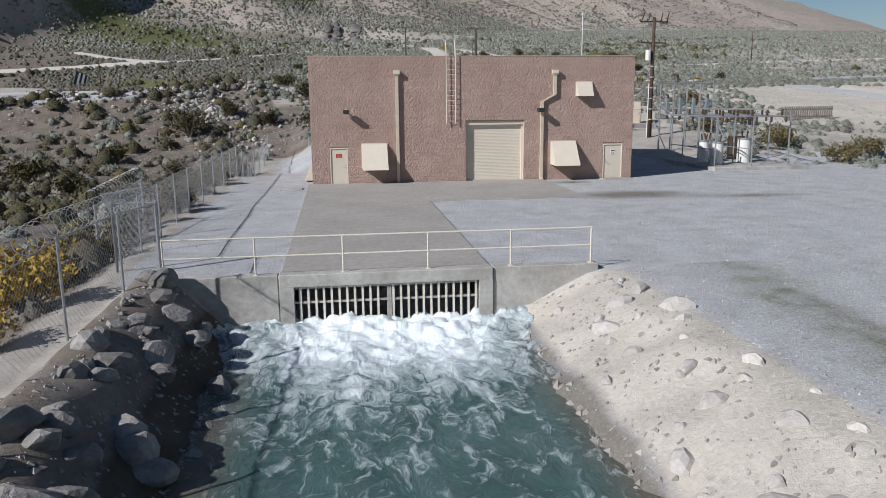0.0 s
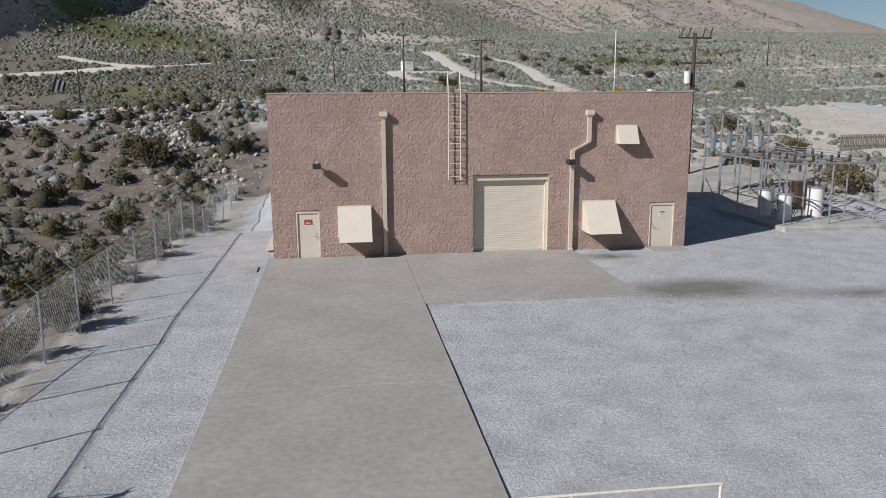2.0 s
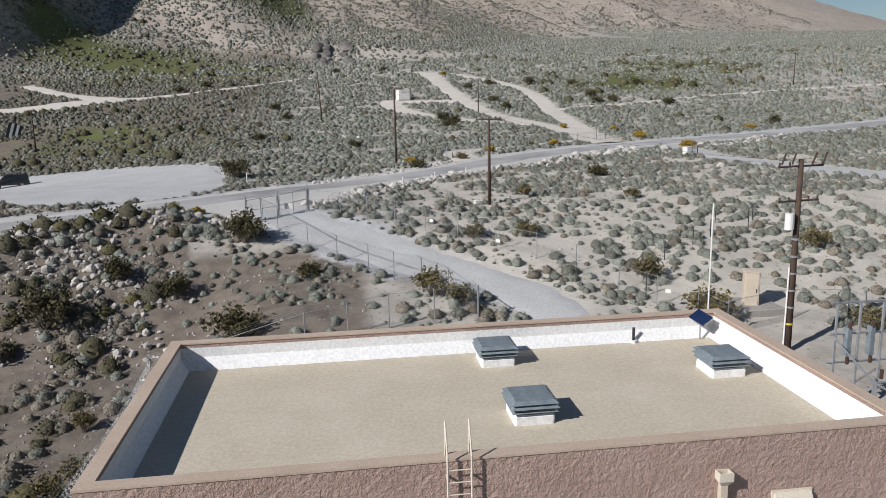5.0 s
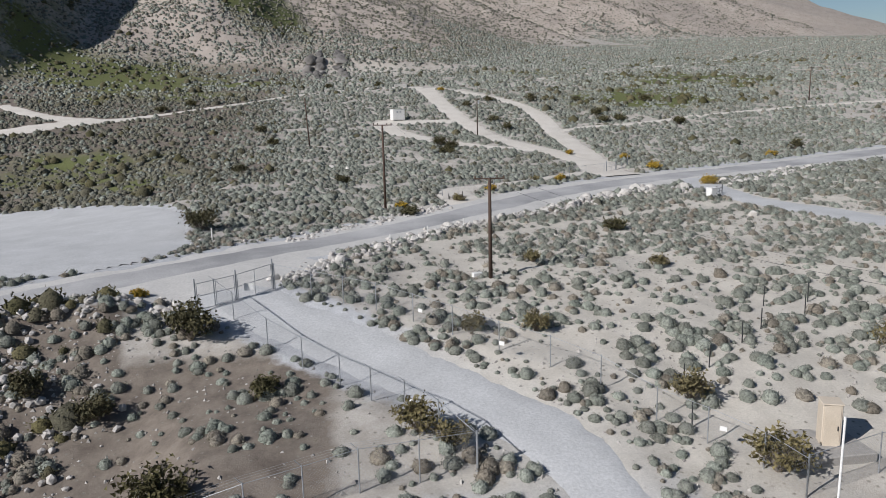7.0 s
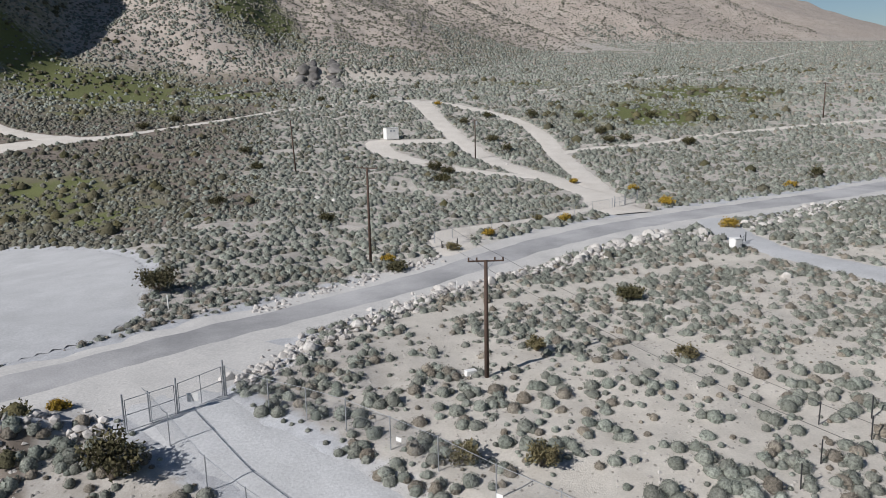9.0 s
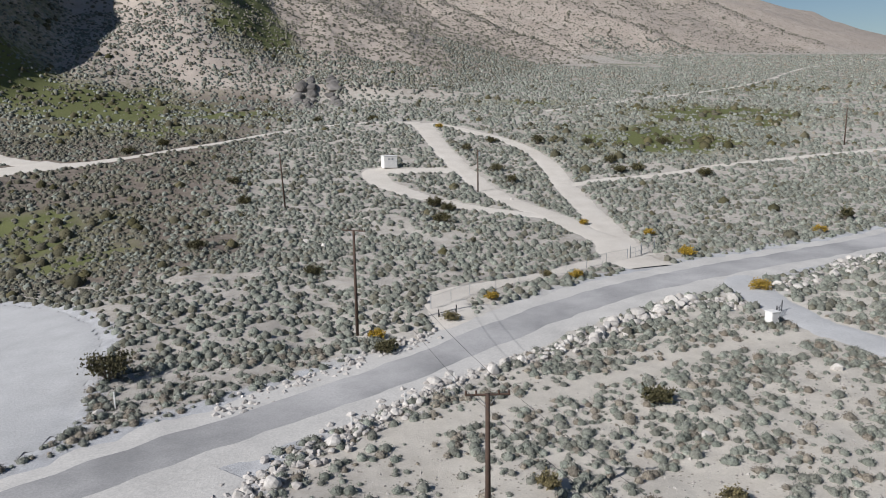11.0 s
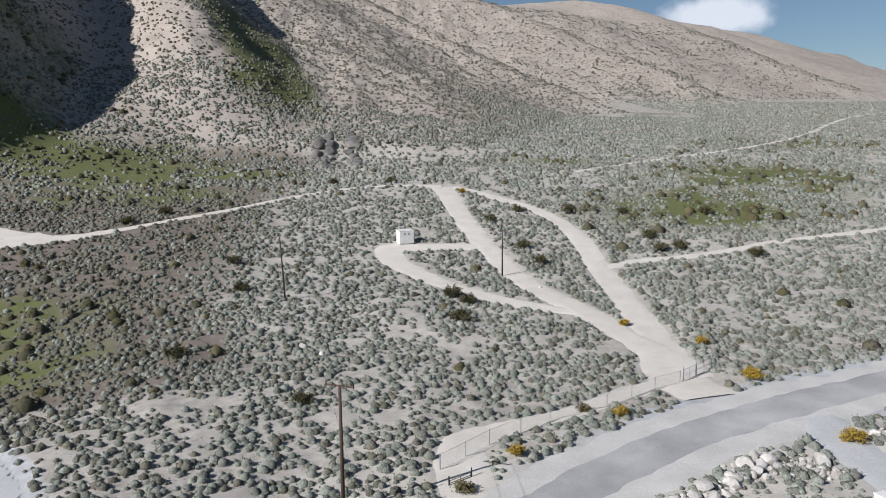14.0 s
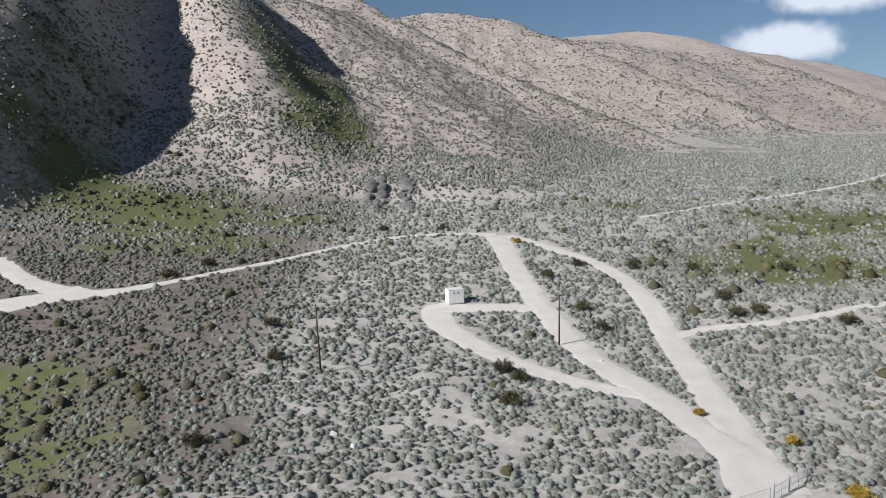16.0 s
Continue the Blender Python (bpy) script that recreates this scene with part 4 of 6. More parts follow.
def roof_vent(x, y):
    v = thing("roof_vent", (x, y, ROOF_Z), "blue-grey louvred roof vent on a white curb", "roof vent", "roof vents")
    part("curb", boxes((-0.55, -0.55, 0, 0.55, 0.55, 0.28), chamfer=0.05), M_COAT, v, "white coated curb")
    part("throat", boxes((-0.42, -0.42, 0.28, 0.42, 0.42, 0.62)), M_BLACK, v)
    for k, (w, z) in enumerate(((0.62, 0.36), (0.66, 0.48), (0.64, 0.60))):
        bm = bmesh.new()
        a = [bm.verts.new((sx * w, sy * w, z)) for sx, sy in ((-1, -1), (1, -1), (1, 1), (-1, 1))]
        b = [bm.verts.new((sx * (w - 0.12), sy * (w - 0.12), z + 0.08)) for sx, sy in ((-1, -1), (1, -1), (1, 1), (-1, 1))]
        for j in range(4):
            bm.faces.new((a[j], a[(j + 1) % 4], b[(j + 1) % 4], b[j]))
        bm.faces.new(a[::-1])
        bm.faces.new(b)
        part("louvre" if k < 2 else "cap", bm, M_GREYVENT, v)


for _x, _y in ((10.5, 8.1), (10.55, 3.7), (17.2, 5.9)):
    roof_vent(_x, _y)
sp = thing("solar_panel", (18.0, 8.9, ROOF_Z), "small tilted blue solar panel on a post", "solar panel")
part("post", tubes(((0, 0, 0), (0, 0, 0.78), 0.03)), M_STEEL, sp)
_bm = boxes((-0.34, -0.24, -0.02, 0.34, 0.24, 0.02))
bmesh.ops.transform(_bm, matrix=pose(0, 0, 0.80, 30, 12, -70), verts=_bm.verts[:])
part("panel", _bm, M_SOLAR, sp, "dark blue cells")
vp = thing("vent_pipe", (15.6, 9.0, ROOF_Z), "dark vent pipe standing on the roof", "pipe")
part("stack", tubes(((0, 0, 0), (0, 0, 0.55), 0.05)), M_BLACK, vp)
part("flashing", tubes(((0, 0, 0), (0, 0, 0.1), 0.12)), M_COAT, vp)

# ---- yard slabs ----
def slab(name, x0, y0, x1, y1, label):
    tagged(new(name, done(name, boxes((x0, y0, -0.25, x1, y1, 0.05), chamfer=0.012), M_CONCRETE)), label, "slab", kind="structure")


for _y0, _y1 in ((-23.0, -15.5), (-15.485, -8.0), (-7.985, -0.05)):
    slab("pavement_slab", -0.25, _y0, 5.74, _y1, "smooth tan concrete slab in front of the powerhouse")
slab("pavement_slab", 5.755, -8.3, 13.5, -0.05, "smooth tan concrete apron at the roller door")
tagged(new("drain_cover", done("drain_cover", boxes((-1.7, -2.4, -0.05, -0.5, -1.5, 0.06), chamfer=0.02), M_HEADWALL)), "small grey concrete cover set in gravel", "cover", kind="structure")

# ---- headwall with grated outlet ----
def build_headwall():
    hw = thing("headwall", (0, -23.2, 0), "weathered concrete headwall with a barred water outlet", "headwall")
    y0, y1 = -0.2, 0.18
    part("wing_wall", boxes((-3.4, y0, -2.2, -0.27, y1, 0.17), chamfer=0.02), M_HEADWALL, hw)
    part("wing_wall", boxes((5.68, y0, -2.2, 8.75, y1, 0.17), chamfer=0.02), M_HEADWALL, hw)
    part("lintel", boxes((-0.25, y0 - 0.06, -0.16, 5.66, y1, 0.18), chamfer=0.02), M_HEADWALL, hw)
    part("pier", boxes((-0.25, y0 - 0.06, -2.2, 0.14, y1, -0.163)), M_HEADWALL, hw)
    part("pier", boxes((5.27, y0 - 0.06, -2.2, 5.66, y1, -0.163)), M_HEADWALL, hw)
    # culvert walls coloured near-black, so the inner shade is painted on
    part("culvert", boxes((0.14, 2.2, -2.4, 5.27, 2.4, 0.0), (0.0, 0.19, -2.4, 0.14, 2.2, -0.02), (5.27, 0.19, -2.4, 5.4, 2.2, -0.02), (0.14, 0.19, -0.16, 5.27, 2.2, -0.02)), M_DARK, hw, "culvert with its inner shade put into a near-black colour")
    grate = part("grate_frame", boxes((0.15, -0.14, -0.25, 5.26, -0.06, -0.165), (0.15, -0.14, -0.66, 5.26, -0.08, -0.60), (2.68, -0.16, -1.9, 2.80, -0.05, -0.255),
                                      (0.15, -0.13, -1.62, 5.26, -0.08, -1.56)), M_HEADWALL, hw, "grey painted grate frame")
    for k in range(24):
        x = 0.28 + k * 0.212
        if abs(x + 0.03 - 2.74) > 0.1:
            part("bar", boxes((x, -0.17, -1.95, x + 0.062, -0.145, -0.2)), M_RAIL, grate)


build_headwall()


def build_railing():
    r = thing("railing", (0, -23.27, 0.17), "cream painted pipe railing on the headwall", "railing")
    xs = [-3.25, -0.86, 1.5, 3.85, 6.2, 8.55]
    for x in xs:
        post = part("post", tubes(((x, 0, 0), (x, 0, 1.03), 0.026)), M_RAIL, r)
        part("base_plate", boxes((x - 0.07, -0.07, 0.0, x + 0.07, 0.07, 0.018)), M_RAIL, post)
    for z in (1.03, 0.52):
        part("rail", tubes(((xs[0] - 0.02, 0, z), (xs[-1] + 0.02, 0, z), 0.025)), M_RAIL, r)


build_railing()


# ---- fences ----
def wire_mesh(pts, h, gap=0.16, r=0.0022, z0=0.05):
    """Woven wire between posts as crossing three-sided wires; pts are (x, y, z) post feet."""
    bm_v, bm_f = [], []
    for a, b in zip(pts, pts[1:]):
        a, b = np.array(a, float), np.array(b, float)
        length = np.linalg.norm((b - a)[:2])
        d = (b - a) / max(length, 1e-6)
        nrm = np.array([-d[1], d[0], 0])
        s = -h
        while s < length:
            for flip in (False, True):
                lo, hi = s, s + h
                t0, t1 = max(0, (0 - lo) / h), min(1, (length - lo) / h)
                if t1 - t0 < 0.02:
                    continue
                p = a + d * (lo + h * t0)
                q = a + d * (lo + h * t1)
                zp, zq = (t0, t1) if not flip else (1 - t0, 1 - t1)
                p = p + np.array([0, 0, z0 + h * zp])
                q = q + np.array([0, 0, z0 + h * zq])
                k = len(bm_v)
                up = np.array([0, 0, 1.0])
                for e in (p, q):
                    bm_v += [e + nrm * r, e - nrm * r + up * r, e - nrm * r - up * r]
                bm_f += [(k, k + 1, k + 4, k + 3), (k + 1, k + 2, k + 5, k + 4), (k + 2, k, k + 3, k + 5)]
            s += gap
    return np.array(bm_v), np.array(bm_f)


def fence(pts, h, label, barbs=0.0, coil=False, mid=True):
    """Posts, rails and woven wire along ground points (x, y); posts about 3 m apart."""
    feet = []
    pts = [(x, north(y)) for x, y in pts]
    for (xa, ya), (xb, yb) in zip(pts, pts[1:]):
        n = max(1, round(math.hypot(xb - xa, yb - ya) / 3.05))
        feet += [(xa + (xb - xa) * k / n, ya + (yb - ya) * k / n) for k in range(n)]
    feet.append(pts[-1])
    feet = [(x, y, z_at(x, y)) for x, y in feet]
    f = thing("chain_link_fence", feet[0], label, "fence")
    o = Vector(feet[0])
    rel = [tuple(Vector(p) - o) for p in feet]
    for k, (x, y, z) in enumerate(rel):
        post = part("post", tubes(((x, y, z - 0.3), (x, y, z + h + 0.06), 0.03 if 0 < k < len(rel) - 1 else 0.042)), M_STEEL, f)
        if barbs:
            part("arm", tubes(((x, y, z + h), (x - 0.28, y, z + h + barbs), 0.014)), M_STEEL, post)
    for a, b in zip(rel, rel[1:]):
        part("top_rail", tubes(((a[0], a[1], a[2] + h), (b[0], b[1], b[2] + h), 0.014), n=6), M_STEEL, f)
    if barbs:
        bm = bmesh.new()
        for q in (0.35, 0.65, 0.95):
            for a, b in zip(rel, rel[1:]):
                tube(bm, (a[0] - 0.28 * q, a[1], a[2] + h + barbs * q), (b[0] - 0.28 * q, b[1], b[2] + h + barbs * q), 0.004, 4)
        part("barbed_wire", bm, M_WIRE, f)
    v, q = wire_mesh(rel, h - 0.05)
    ob = new("wire_mesh", mesh_from("wire_mesh", v, q, M_WIRE, flat=True))
    ob.parent = f
    if coil:
        bm = bmesh.new()
        for a, b in zip(rel, rel[1:]):
            a, b = Vector(a), Vector(b)
            n = int((b - a).length * 3.2 * 12)
            prev = None
            for k in range(n + 1):
                t, ang = k / n, k / 12 * 2 * math.pi
                p = a.lerp(b, t) + Vector((-0.1 + 0.27 * math.cos(ang), 0, h + 0.26 + 0.27 * math.sin(ang)))
                if prev is not None:
                    tube(bm, prev, p, 0.006, 3)
                prev = p
        part("razor_coil", bm, M_STEEL, f, "bright coiled razor wire")
    return f


fence([(-4.95, -21.4), (-5.05, -9.7), (-4.95, 0), (-4.85, 11), (-4.5, 21), (-1.0, 20.4), (3.5, 20.6), (8, 21.8), (13.1, 22.6)], 1.95, "grey chain-link fence beside the gravel yard", barbs=0.3)
fence([(-3.75, -21.4), (-4.95, -21.4)], 2.0, "short grey chain-link return fence at the headwall", barbs=0.3)
fence([(-3.75, -21.45), (-3.95, -24.5), (-4.15, -28), (-4.4, -34), (-4.6, -46)], 1.95, "grey chain-link fence topped with coiled razor wire", barbs=0.3, coil=True)
fence([(-6.6, -17.5), (-6.3, -12.5)], 1.95, "grey chain-link fence stub with coiled razor wire", coil=True)
fence([(13.1, 22.7), (10.4, 27.2), (7.3, 31.4), (3.2, 35.8), (0.9, 39.2), (-0.5, 41.3)], 1.8, "grey chain-link fence along the gravel lane", barbs=0.25)
fence([(3.1, 43.6), (5.6, 41.6), (9.7, 39.2), (14, 35.5), (18.6, 30.6), (22.5, 25.6), (25.7, 21.5), (26.4, 19.4)], 1.75, "grey chain-link fence on the outer side of the lane")
fence([(26.4, 19.4), (30.5, 20.5), (34, 20), (37, 14)], 1.9, "grey chain-link fence round the substation yard")
fence([(19.6, 80.2), (24, 84.3), (30, 88.4), (36, 91.2), (42, 95.0), (45.2, 96.6)], 1.3, "low wire fence along the dirt path")


def gate(name, pts, h, label, mat):
    feet = [(x, north(y), z_at(x, north(y))) for x, y in pts]
    g = thing(name, feet[0], label, "gate")
    o = Vector(feet[0])
    rel = [Vector(p) - o for p in feet]
    for k, p in enumerate(rel):
        part("gate_post", tubes((p - Vector((0, 0, 0.3)), p + Vector((0, 0, h + 0.35)), 0.05)), mat, g)
    for a, b in zip(rel, rel[1:]):
        a, b = a + (b - a) * 0.04, b + (a - b) * 0.04
        up = Vector((0, 0, 1))
        bm = bmesh.new()
        for z in (0.12, h * 0.55, h):
            tube(bm, a + up * z, b + up * z, 0.024, 6)
        for t in (0, 0.5, 1):
            p = a.lerp(b, t)
            tube(bm, p + up * 0.12, p + up * h, 0.024, 6)
        leaf = part("gate_leaf", bm, mat, g)
        v, q = wire_mesh([tuple(a), tuple(b)], h - 0.15)
        ob = new("wire_mesh", mesh_from("wire_mesh", v, q, M_WIRE, flat=True))
        ob.parent = leaf
    return g


GATE = gate("vehicle_gate", [(-1.5, 40.3), (0.8, 41.9), (3.0, 43.6)], 1.8, "closed double chain-link vehicle gate with a notice", M_STEEL)
part("notice", boxes((2.75, 1.88, 0.75, 3.35, 1.9, 1.25)), M_WHITE, GATE, "white notice board").matrix_local = pose(0, 0.02, 0, 0, 0, 0)
gate("path_gate", [(45.6, 96.8), (47.6, 98.3), (49.95, 99.85)], 1.3, "closed wire gate across the dirt path", M_STEEL)
gate("cable_gate", [(20.0, 77.6), (21.8, 78.8)], 0.45, "low dark cable barrier at the path", M_BLACK)
for _x, _y in ((16.3, 34.75), (12.3, 39.4), (24.6, 25.8), (10.8, 29.4)):
    _s = thing("fence_sign", (_x - 0.1, _y - 0.1, z_at(_x, _y) + 0.95), "small white sign on the chain-link fence", "sign", "fence signs", turn=-42)
    part("plate", boxes((-0.16, -0.01, 0, 0.16, 0.01, 0.22)), M_WHITE, _s)


# ---- wooden utility poles ----
def pole(x, y, top, label, r=0.14, arms=(), lean=(0, 0), kit=()):
    y = north(y)
    z = z_at(x, y)
    p = thing("utility_pole", (x, y, z), label, "utility pole")
    h = top - z
    shaft = part("shaft", tubes(n=3), M_WOOD, p)
    bm = bmesh.new()
    tube(bm, (0, 0, -0.4), (lean[0], lean[1], h), r, 12, r * 0.68)
    old, shaft.data = shaft.data, done("shaft", bm, M_WOOD, True)
    for q, half, turn in arms:
        c, s = math.cos(radians(turn)), math.sin(radians(turn))
        bm = bmesh.new()
        tube(bm, (-half * c, -half * s, h - q), (half * c, half * s, h - q), 0.055, 6)
        arm = part("crossarm", bm, M_WOOD, p)
        for t in (-0.95, -0.5, 0.5, 0.95):
            ins = part("insulator", tubes(((half * c * t, half * s * t, h - q + 0.03), (half * c * t, half * s * t, h - q + 0.22), 0.05)), M_PORCELAIN, arm)
        bm = bmesh.new()
        for t in (-0.45, 0.45):
            tube(bm, (half * c * t, half * s * t, h - q - 0.04), (0, 0, h - q - 0.6), 0.018, 5)
        part("brace", bm, M_STEEL, arm)
    return p, h


pole(18.08, 44.2, 12.8, "tall brown wooden utility pole with one crossarm", 0.15, ((0.05, 1.05, -5),))
pole(12.57, 74.7, 15.6, "tall brown wooden utility pole beside the road", 0.15, ((0.05, 1.1, -30),))
pole(2.7, 131.8, 18.75, "slim leaning wooden utility pole in the scrub", 0.14, (), (-0.45, 0))
_p, _h = pole(35.2, 141.6, 17.9, "wooden utility pole with transformer beside a dirt path", 0.13, ((0.25, 0.6, 0),))
part("transformer", tubes(((0.3, 0, _h - 1.1), (0.3, 0, _h - 0.4), 0.18)), M_STEEL, _p)
pole(125.5, 171.7, 23.5, "distant wooden utility pole on the fan", 0.16, ((0.3, 1.0, 20),))
pole(-48, 126.4, 13.5, "distant wooden utility pole near the parking area", 0.15)
_p, _h = pole(28.6, 17.2, 11.4, "large brown utility pole with transformers beside the substation", 0.19, ((0.35, 1.35, 8), (2.1, 1.2, 8)))
for _dx, _dz in ((-0.46, 3.55),):
    _can = part("transformer", tubes(((_dx, -0.1, _h - _dz), (_dx, -0.1, _h - _dz + 0.85), 0.23), n=14), M_WHITE, _p, "pale grey pole transformer")
    part("bushing", tubes(((_dx, -0.1, _h - _dz + 0.85), (_dx, -0.1, _h - _dz + 1.1), 0.05)), M_PORCELAIN, _can)
for _t in (-1.1, -0.55, 0.55, 1.1):
    part("cutout", tubes(((_t, -0.1, _h - 0.25), (_t + 0.1, -0.25, _h + 0.35), 0.045)), M_PORCELAIN, _p)
for _z in (1.5, 2.4, 3.3, 4.2, 5.1, 6.0):
    part("band", tubes(((0, 0, _z), (0, 0, _z + 0.1), 0.205), n=12), M_YELLOWBAND if _z < 2 else M_STEEL, _p)
part("conduit", tubes(((-0.28, -0.05, -0.2), (-0.24, -0.03, 4.6), 0.045)), M_WHITE, _p, "white conduit")
mast = thing("thin_mast", (19.3, 10.9, z_at(19.3, 10.9)), "thin pale antenna mast behind the powerhouse", "mast")
part("rod", tubes(((0, 0, -0.3), (0, 0, 10.6), 0.03)), M_WHITE, mast)


def wire(a, b, sag):
    bm = bmesh.new()
    a, b = Vector(a), Vector(b)
    pts = [a.lerp(b, k / 14) - Vector((0, 0, sag * 4 * (k / 14) * (1 - k / 14))) for k in range(15)]
    for p, q in zip(pts, pts[1:]):
        tube(bm, p, q, 0.009, 4)
    tagged(new("power_line", done("power_line", bm, M_BLACK)), "thin dark power line strung between poles", "cable", "power lines")


for _d in (-0.95, 0.95):
    wire((18.08 + _d, 47.0, 12.97), (12.57 + _d * 0.9, 77.5 - _d * 0.5, 15.75), 0.7)
    wire((28.6 + _d, 20.0, 11.2), (18.08 + _d, 47.0, 12.97), 0.6)


# ---- substation ----
def build_substation():
    s = thing("substation", (26.2, 3.3, 0.0), "galvanised steel substation frame with bus bars", "substation")
    part("foundation_slab", boxes((-0.4, -0.6, -0.5, 6.2, 11.6, 0.22), chamfer=0.03), M_HEADWALL, s, "grey concrete pad")
    H = 3.45

    def beam(a, b, w=0.05, name="beam"):
        part(name, tubes((a, b, w), n=6), M_STEEL, s)
    ys = (0.2, 2.6, 5.0, 7.2)
    for x in (0, 2.6, 5.2):
        for y in ys:
            beam((x, y, 0.2), (x, y, H), 0.05, "column")
        beam((x, ys[0], H), (x, ys[-1], H))
        for a, b in zip(ys, ys[1:]):
            beam((x, a, 1.3), (x, b, 1.3), 0.03, "girt")
    for y in ys:
        beam((0, y, H), (5.2, y, H))
        for k in range(5):
            x = 0.5 + k * 1.05
            part("insulator", tubes(((x, y + 0.25, H + 0.05), (x, y + 0.25, H + 0.42), 0.075)), M_PORCELAIN, s)
            part("insulator", tubes(((x, y - 0.3, H - 0.38), (x, y - 0.3, H - 0.04), 0.07)), M_PORCELAIN, s)
    for x in (1.0, 2.1, 3.2, 4.3):
        beam((x, 0.0, H + 0.45), (x, 7.6, H + 0.45), 0.022, "bus_bar")
    # high rack at the back
    for x in (0.5, 1.6, 2.7, 3.8, 4.9):
        beam((x, 10.4, 0.2), (x, 10.4, 5.8), 0.065, "column")
    for z in (3.1, 4.4, 5.8):
        beam((0.2, 10.4, z), (5.2, 10.4, z), 0.055)
    for x in (1.05, 2.15, 3.25, 4.35):
        part("switch", boxes((x - 0.12, 10.2, 3.4, x + 0.12, 10.5, 4.7), chamfer=0.02), M_GREYVENT, s)
        for z in (3.2, 4.8):
            part("insulator", tubes(((x, 10.25, z - 0.15), (x, 10.25, z + 0.15), 0.08)), M_PORCELAIN, s)
    for x in (0.5, 1.8, 3.2, 4.9):
        beam((x, 10.4, 5.8), (x - 0.25, 10.1, 6.4), 0.03, "horn")
    for x in (0, 5.2):
        beam((x, 7.2, H), (x + (0.5 if x == 0 else -0.3), 10.4, 4.2), 0.04)
        beam((x, 7.2, 0.25), (x, 10.4, 2.9), 0.03, "brace")
    for x, y, r, h in ((0.9, 1.6, 0.36, 1.45), (0.9, 3.6, 0.36, 1.45), (1.6, 4.5, 0.36, 1.45), (3.6, 3.0, 0.45, 1.6)):
        t = part("transformer", tubes(((x, y, 0.22), (x, y, 0.22 + h), r), n=20), M_WHITE, s, "pale grey transformer tank")
        part("lid", tubes(((x, y, 0.22 + h), (x, y, 0.30 + h), r + 0.04), n=20), M_STEEL, t)
        for dx in (-0.15, 0.15):
            part("bushing", tubes(((x + dx, y, 0.30 + h), (x + dx * 1.5, y, 0.75 + h), 0.055)), M_PORCELAIN, t)
        for k in range(3):
            part("lead", tubes(((x + r, y - 0.2 + 0.2 * k, 0.3), (x + r + 0.5, y - 0.3 + 0.25 * k, 1.4), 0.018)), M_BLACK, t)
    part("cabinet", boxes((3.9, 5.2, 0.22, 4.9, 5.9, 1.9), chamfer=0.03), M_PORCELAIN, s, "rust-brown metal cabinet")


build_substation()


# ---- small structures ----
def cabinet(name, x, y, turn, w, d, h, mat, label):
    y = north(y)
    c = thing(name, (x, y, z_at(x, y) - 0.05), label, "cabinet", turn=turn)
    body = part("body", boxes((-w / 2, -d / 2, 0.0, w / 2, d / 2, h), chamfer=0.03), mat, c)
    part("roof_cap", boxes((-w / 2 - 0.04, -d / 2 - 0.04, h, w / 2 + 0.04, d / 2 + 0.04, h + 0.06), chamfer=0.02), mat, c)
    door = part("door", boxes((-w / 2 + 0.08, -d / 2 - 0.025, 0.15, w / 2 - 0.08, -d / 2 - 0.002, h - 0.1), chamfer=0.01), mat, body)
    part("handle", boxes((w / 2 - 0.2, -d / 2 - 0.06, h * 0.45, w / 2 - 0.16, -d / 2 - 0.025, h * 0.55)), M_BLACK, door)
    return c


cabinet("equipment_cabinet", 29.5, 22.6, -20, 0.85, 0.85, 2.2, M_TAN, "tan equipment cabinet on a concrete pad")
tagged(new("concrete_pad", done("concrete_pad", boxes((26.6, 24.0, 1.7, 31.0, 28.6, z_at(28.3, 26.4) + 0.06), chamfer=0.05), M_CONCRETE)), "tan concrete pad in the scrub", "slab", kind="structure")
shed = cabinet("white_shed", 21.0, 161.6, 12, 2.7, 2.4, 2.3, M_WHITE, "small white metal shed beside a dirt path")
for _dx in (-0.35, 0.35):
    part("vent", boxes((_dx - 0.18, -1.24, 1.6, _dx + 0.18, -1.215, 1.9)), M_STEEL, shed)
cabinet("gate_pillar", 48.2, 70.6, 15, 0.85, 0.85, 1.15, M_WHITE, "white concrete gate pillar beside the driveway")
gate("small_gate", [(49.6, 72.2), (51.2, 74.0)], 0.8, "dark metal gate at the driveway", M_BLACK)
for _x, _y, _h in ((-3.9, 62.2, 1.2), (11.8, 56.3, 0.8), (15.4, 59.6, 0.8), (19.2, 62.7, 0.8)):
    _y = north(_y)
    _m = thing("marker_post", (_x, _y, z_at(_x, _y)), "thin white roadside marker post", "post", "roadside marker posts")
    part("stake", boxes((-0.05, -0.03, -0.2, 0.05, 0.03, _h), chamfer=0.01), M_WHITE, _m)
_b = thing("concrete_block", (17.2, 47.5, z_at(17.2, 47.5)), "white concrete block beside the utility pole", "block", turn=15)
part("body", boxes((-0.35, -0.2, -0.1, 0.35, 0.2, 0.32), chamfer=0.03), M_WHITE, _b)
bench = thing("concrete_barrier", (26.2, 215.8, z_at(26.2, 215.8)), "pale concrete barrier at the path junction", "barrier")
part("body", boxes((-1.8, -0.4, -0.1, 1.8, 0.4, 0.75), chamfer=0.1), M_HEADWALL, bench)


def timber_fence():
    z = z_at(45.2, 25.6)
    f = thing("timber_cattle_guard", (44.6, 25.4, z), "brown timber slatted enclosure in the scrub", "fence", turn=8)
    for k in range(22):
        part("slat", boxes((k * 0.26, -0.04, -1.2, k * 0.26 + 0.12, 0.04, 1.3)), M_GREY_WOOD, f)
    for q in (0.25, 0.95):
        part("rail", boxes((-0.1, 0.045, q, 5.75, 0.12, q + 0.14)), M_WOOD, f)


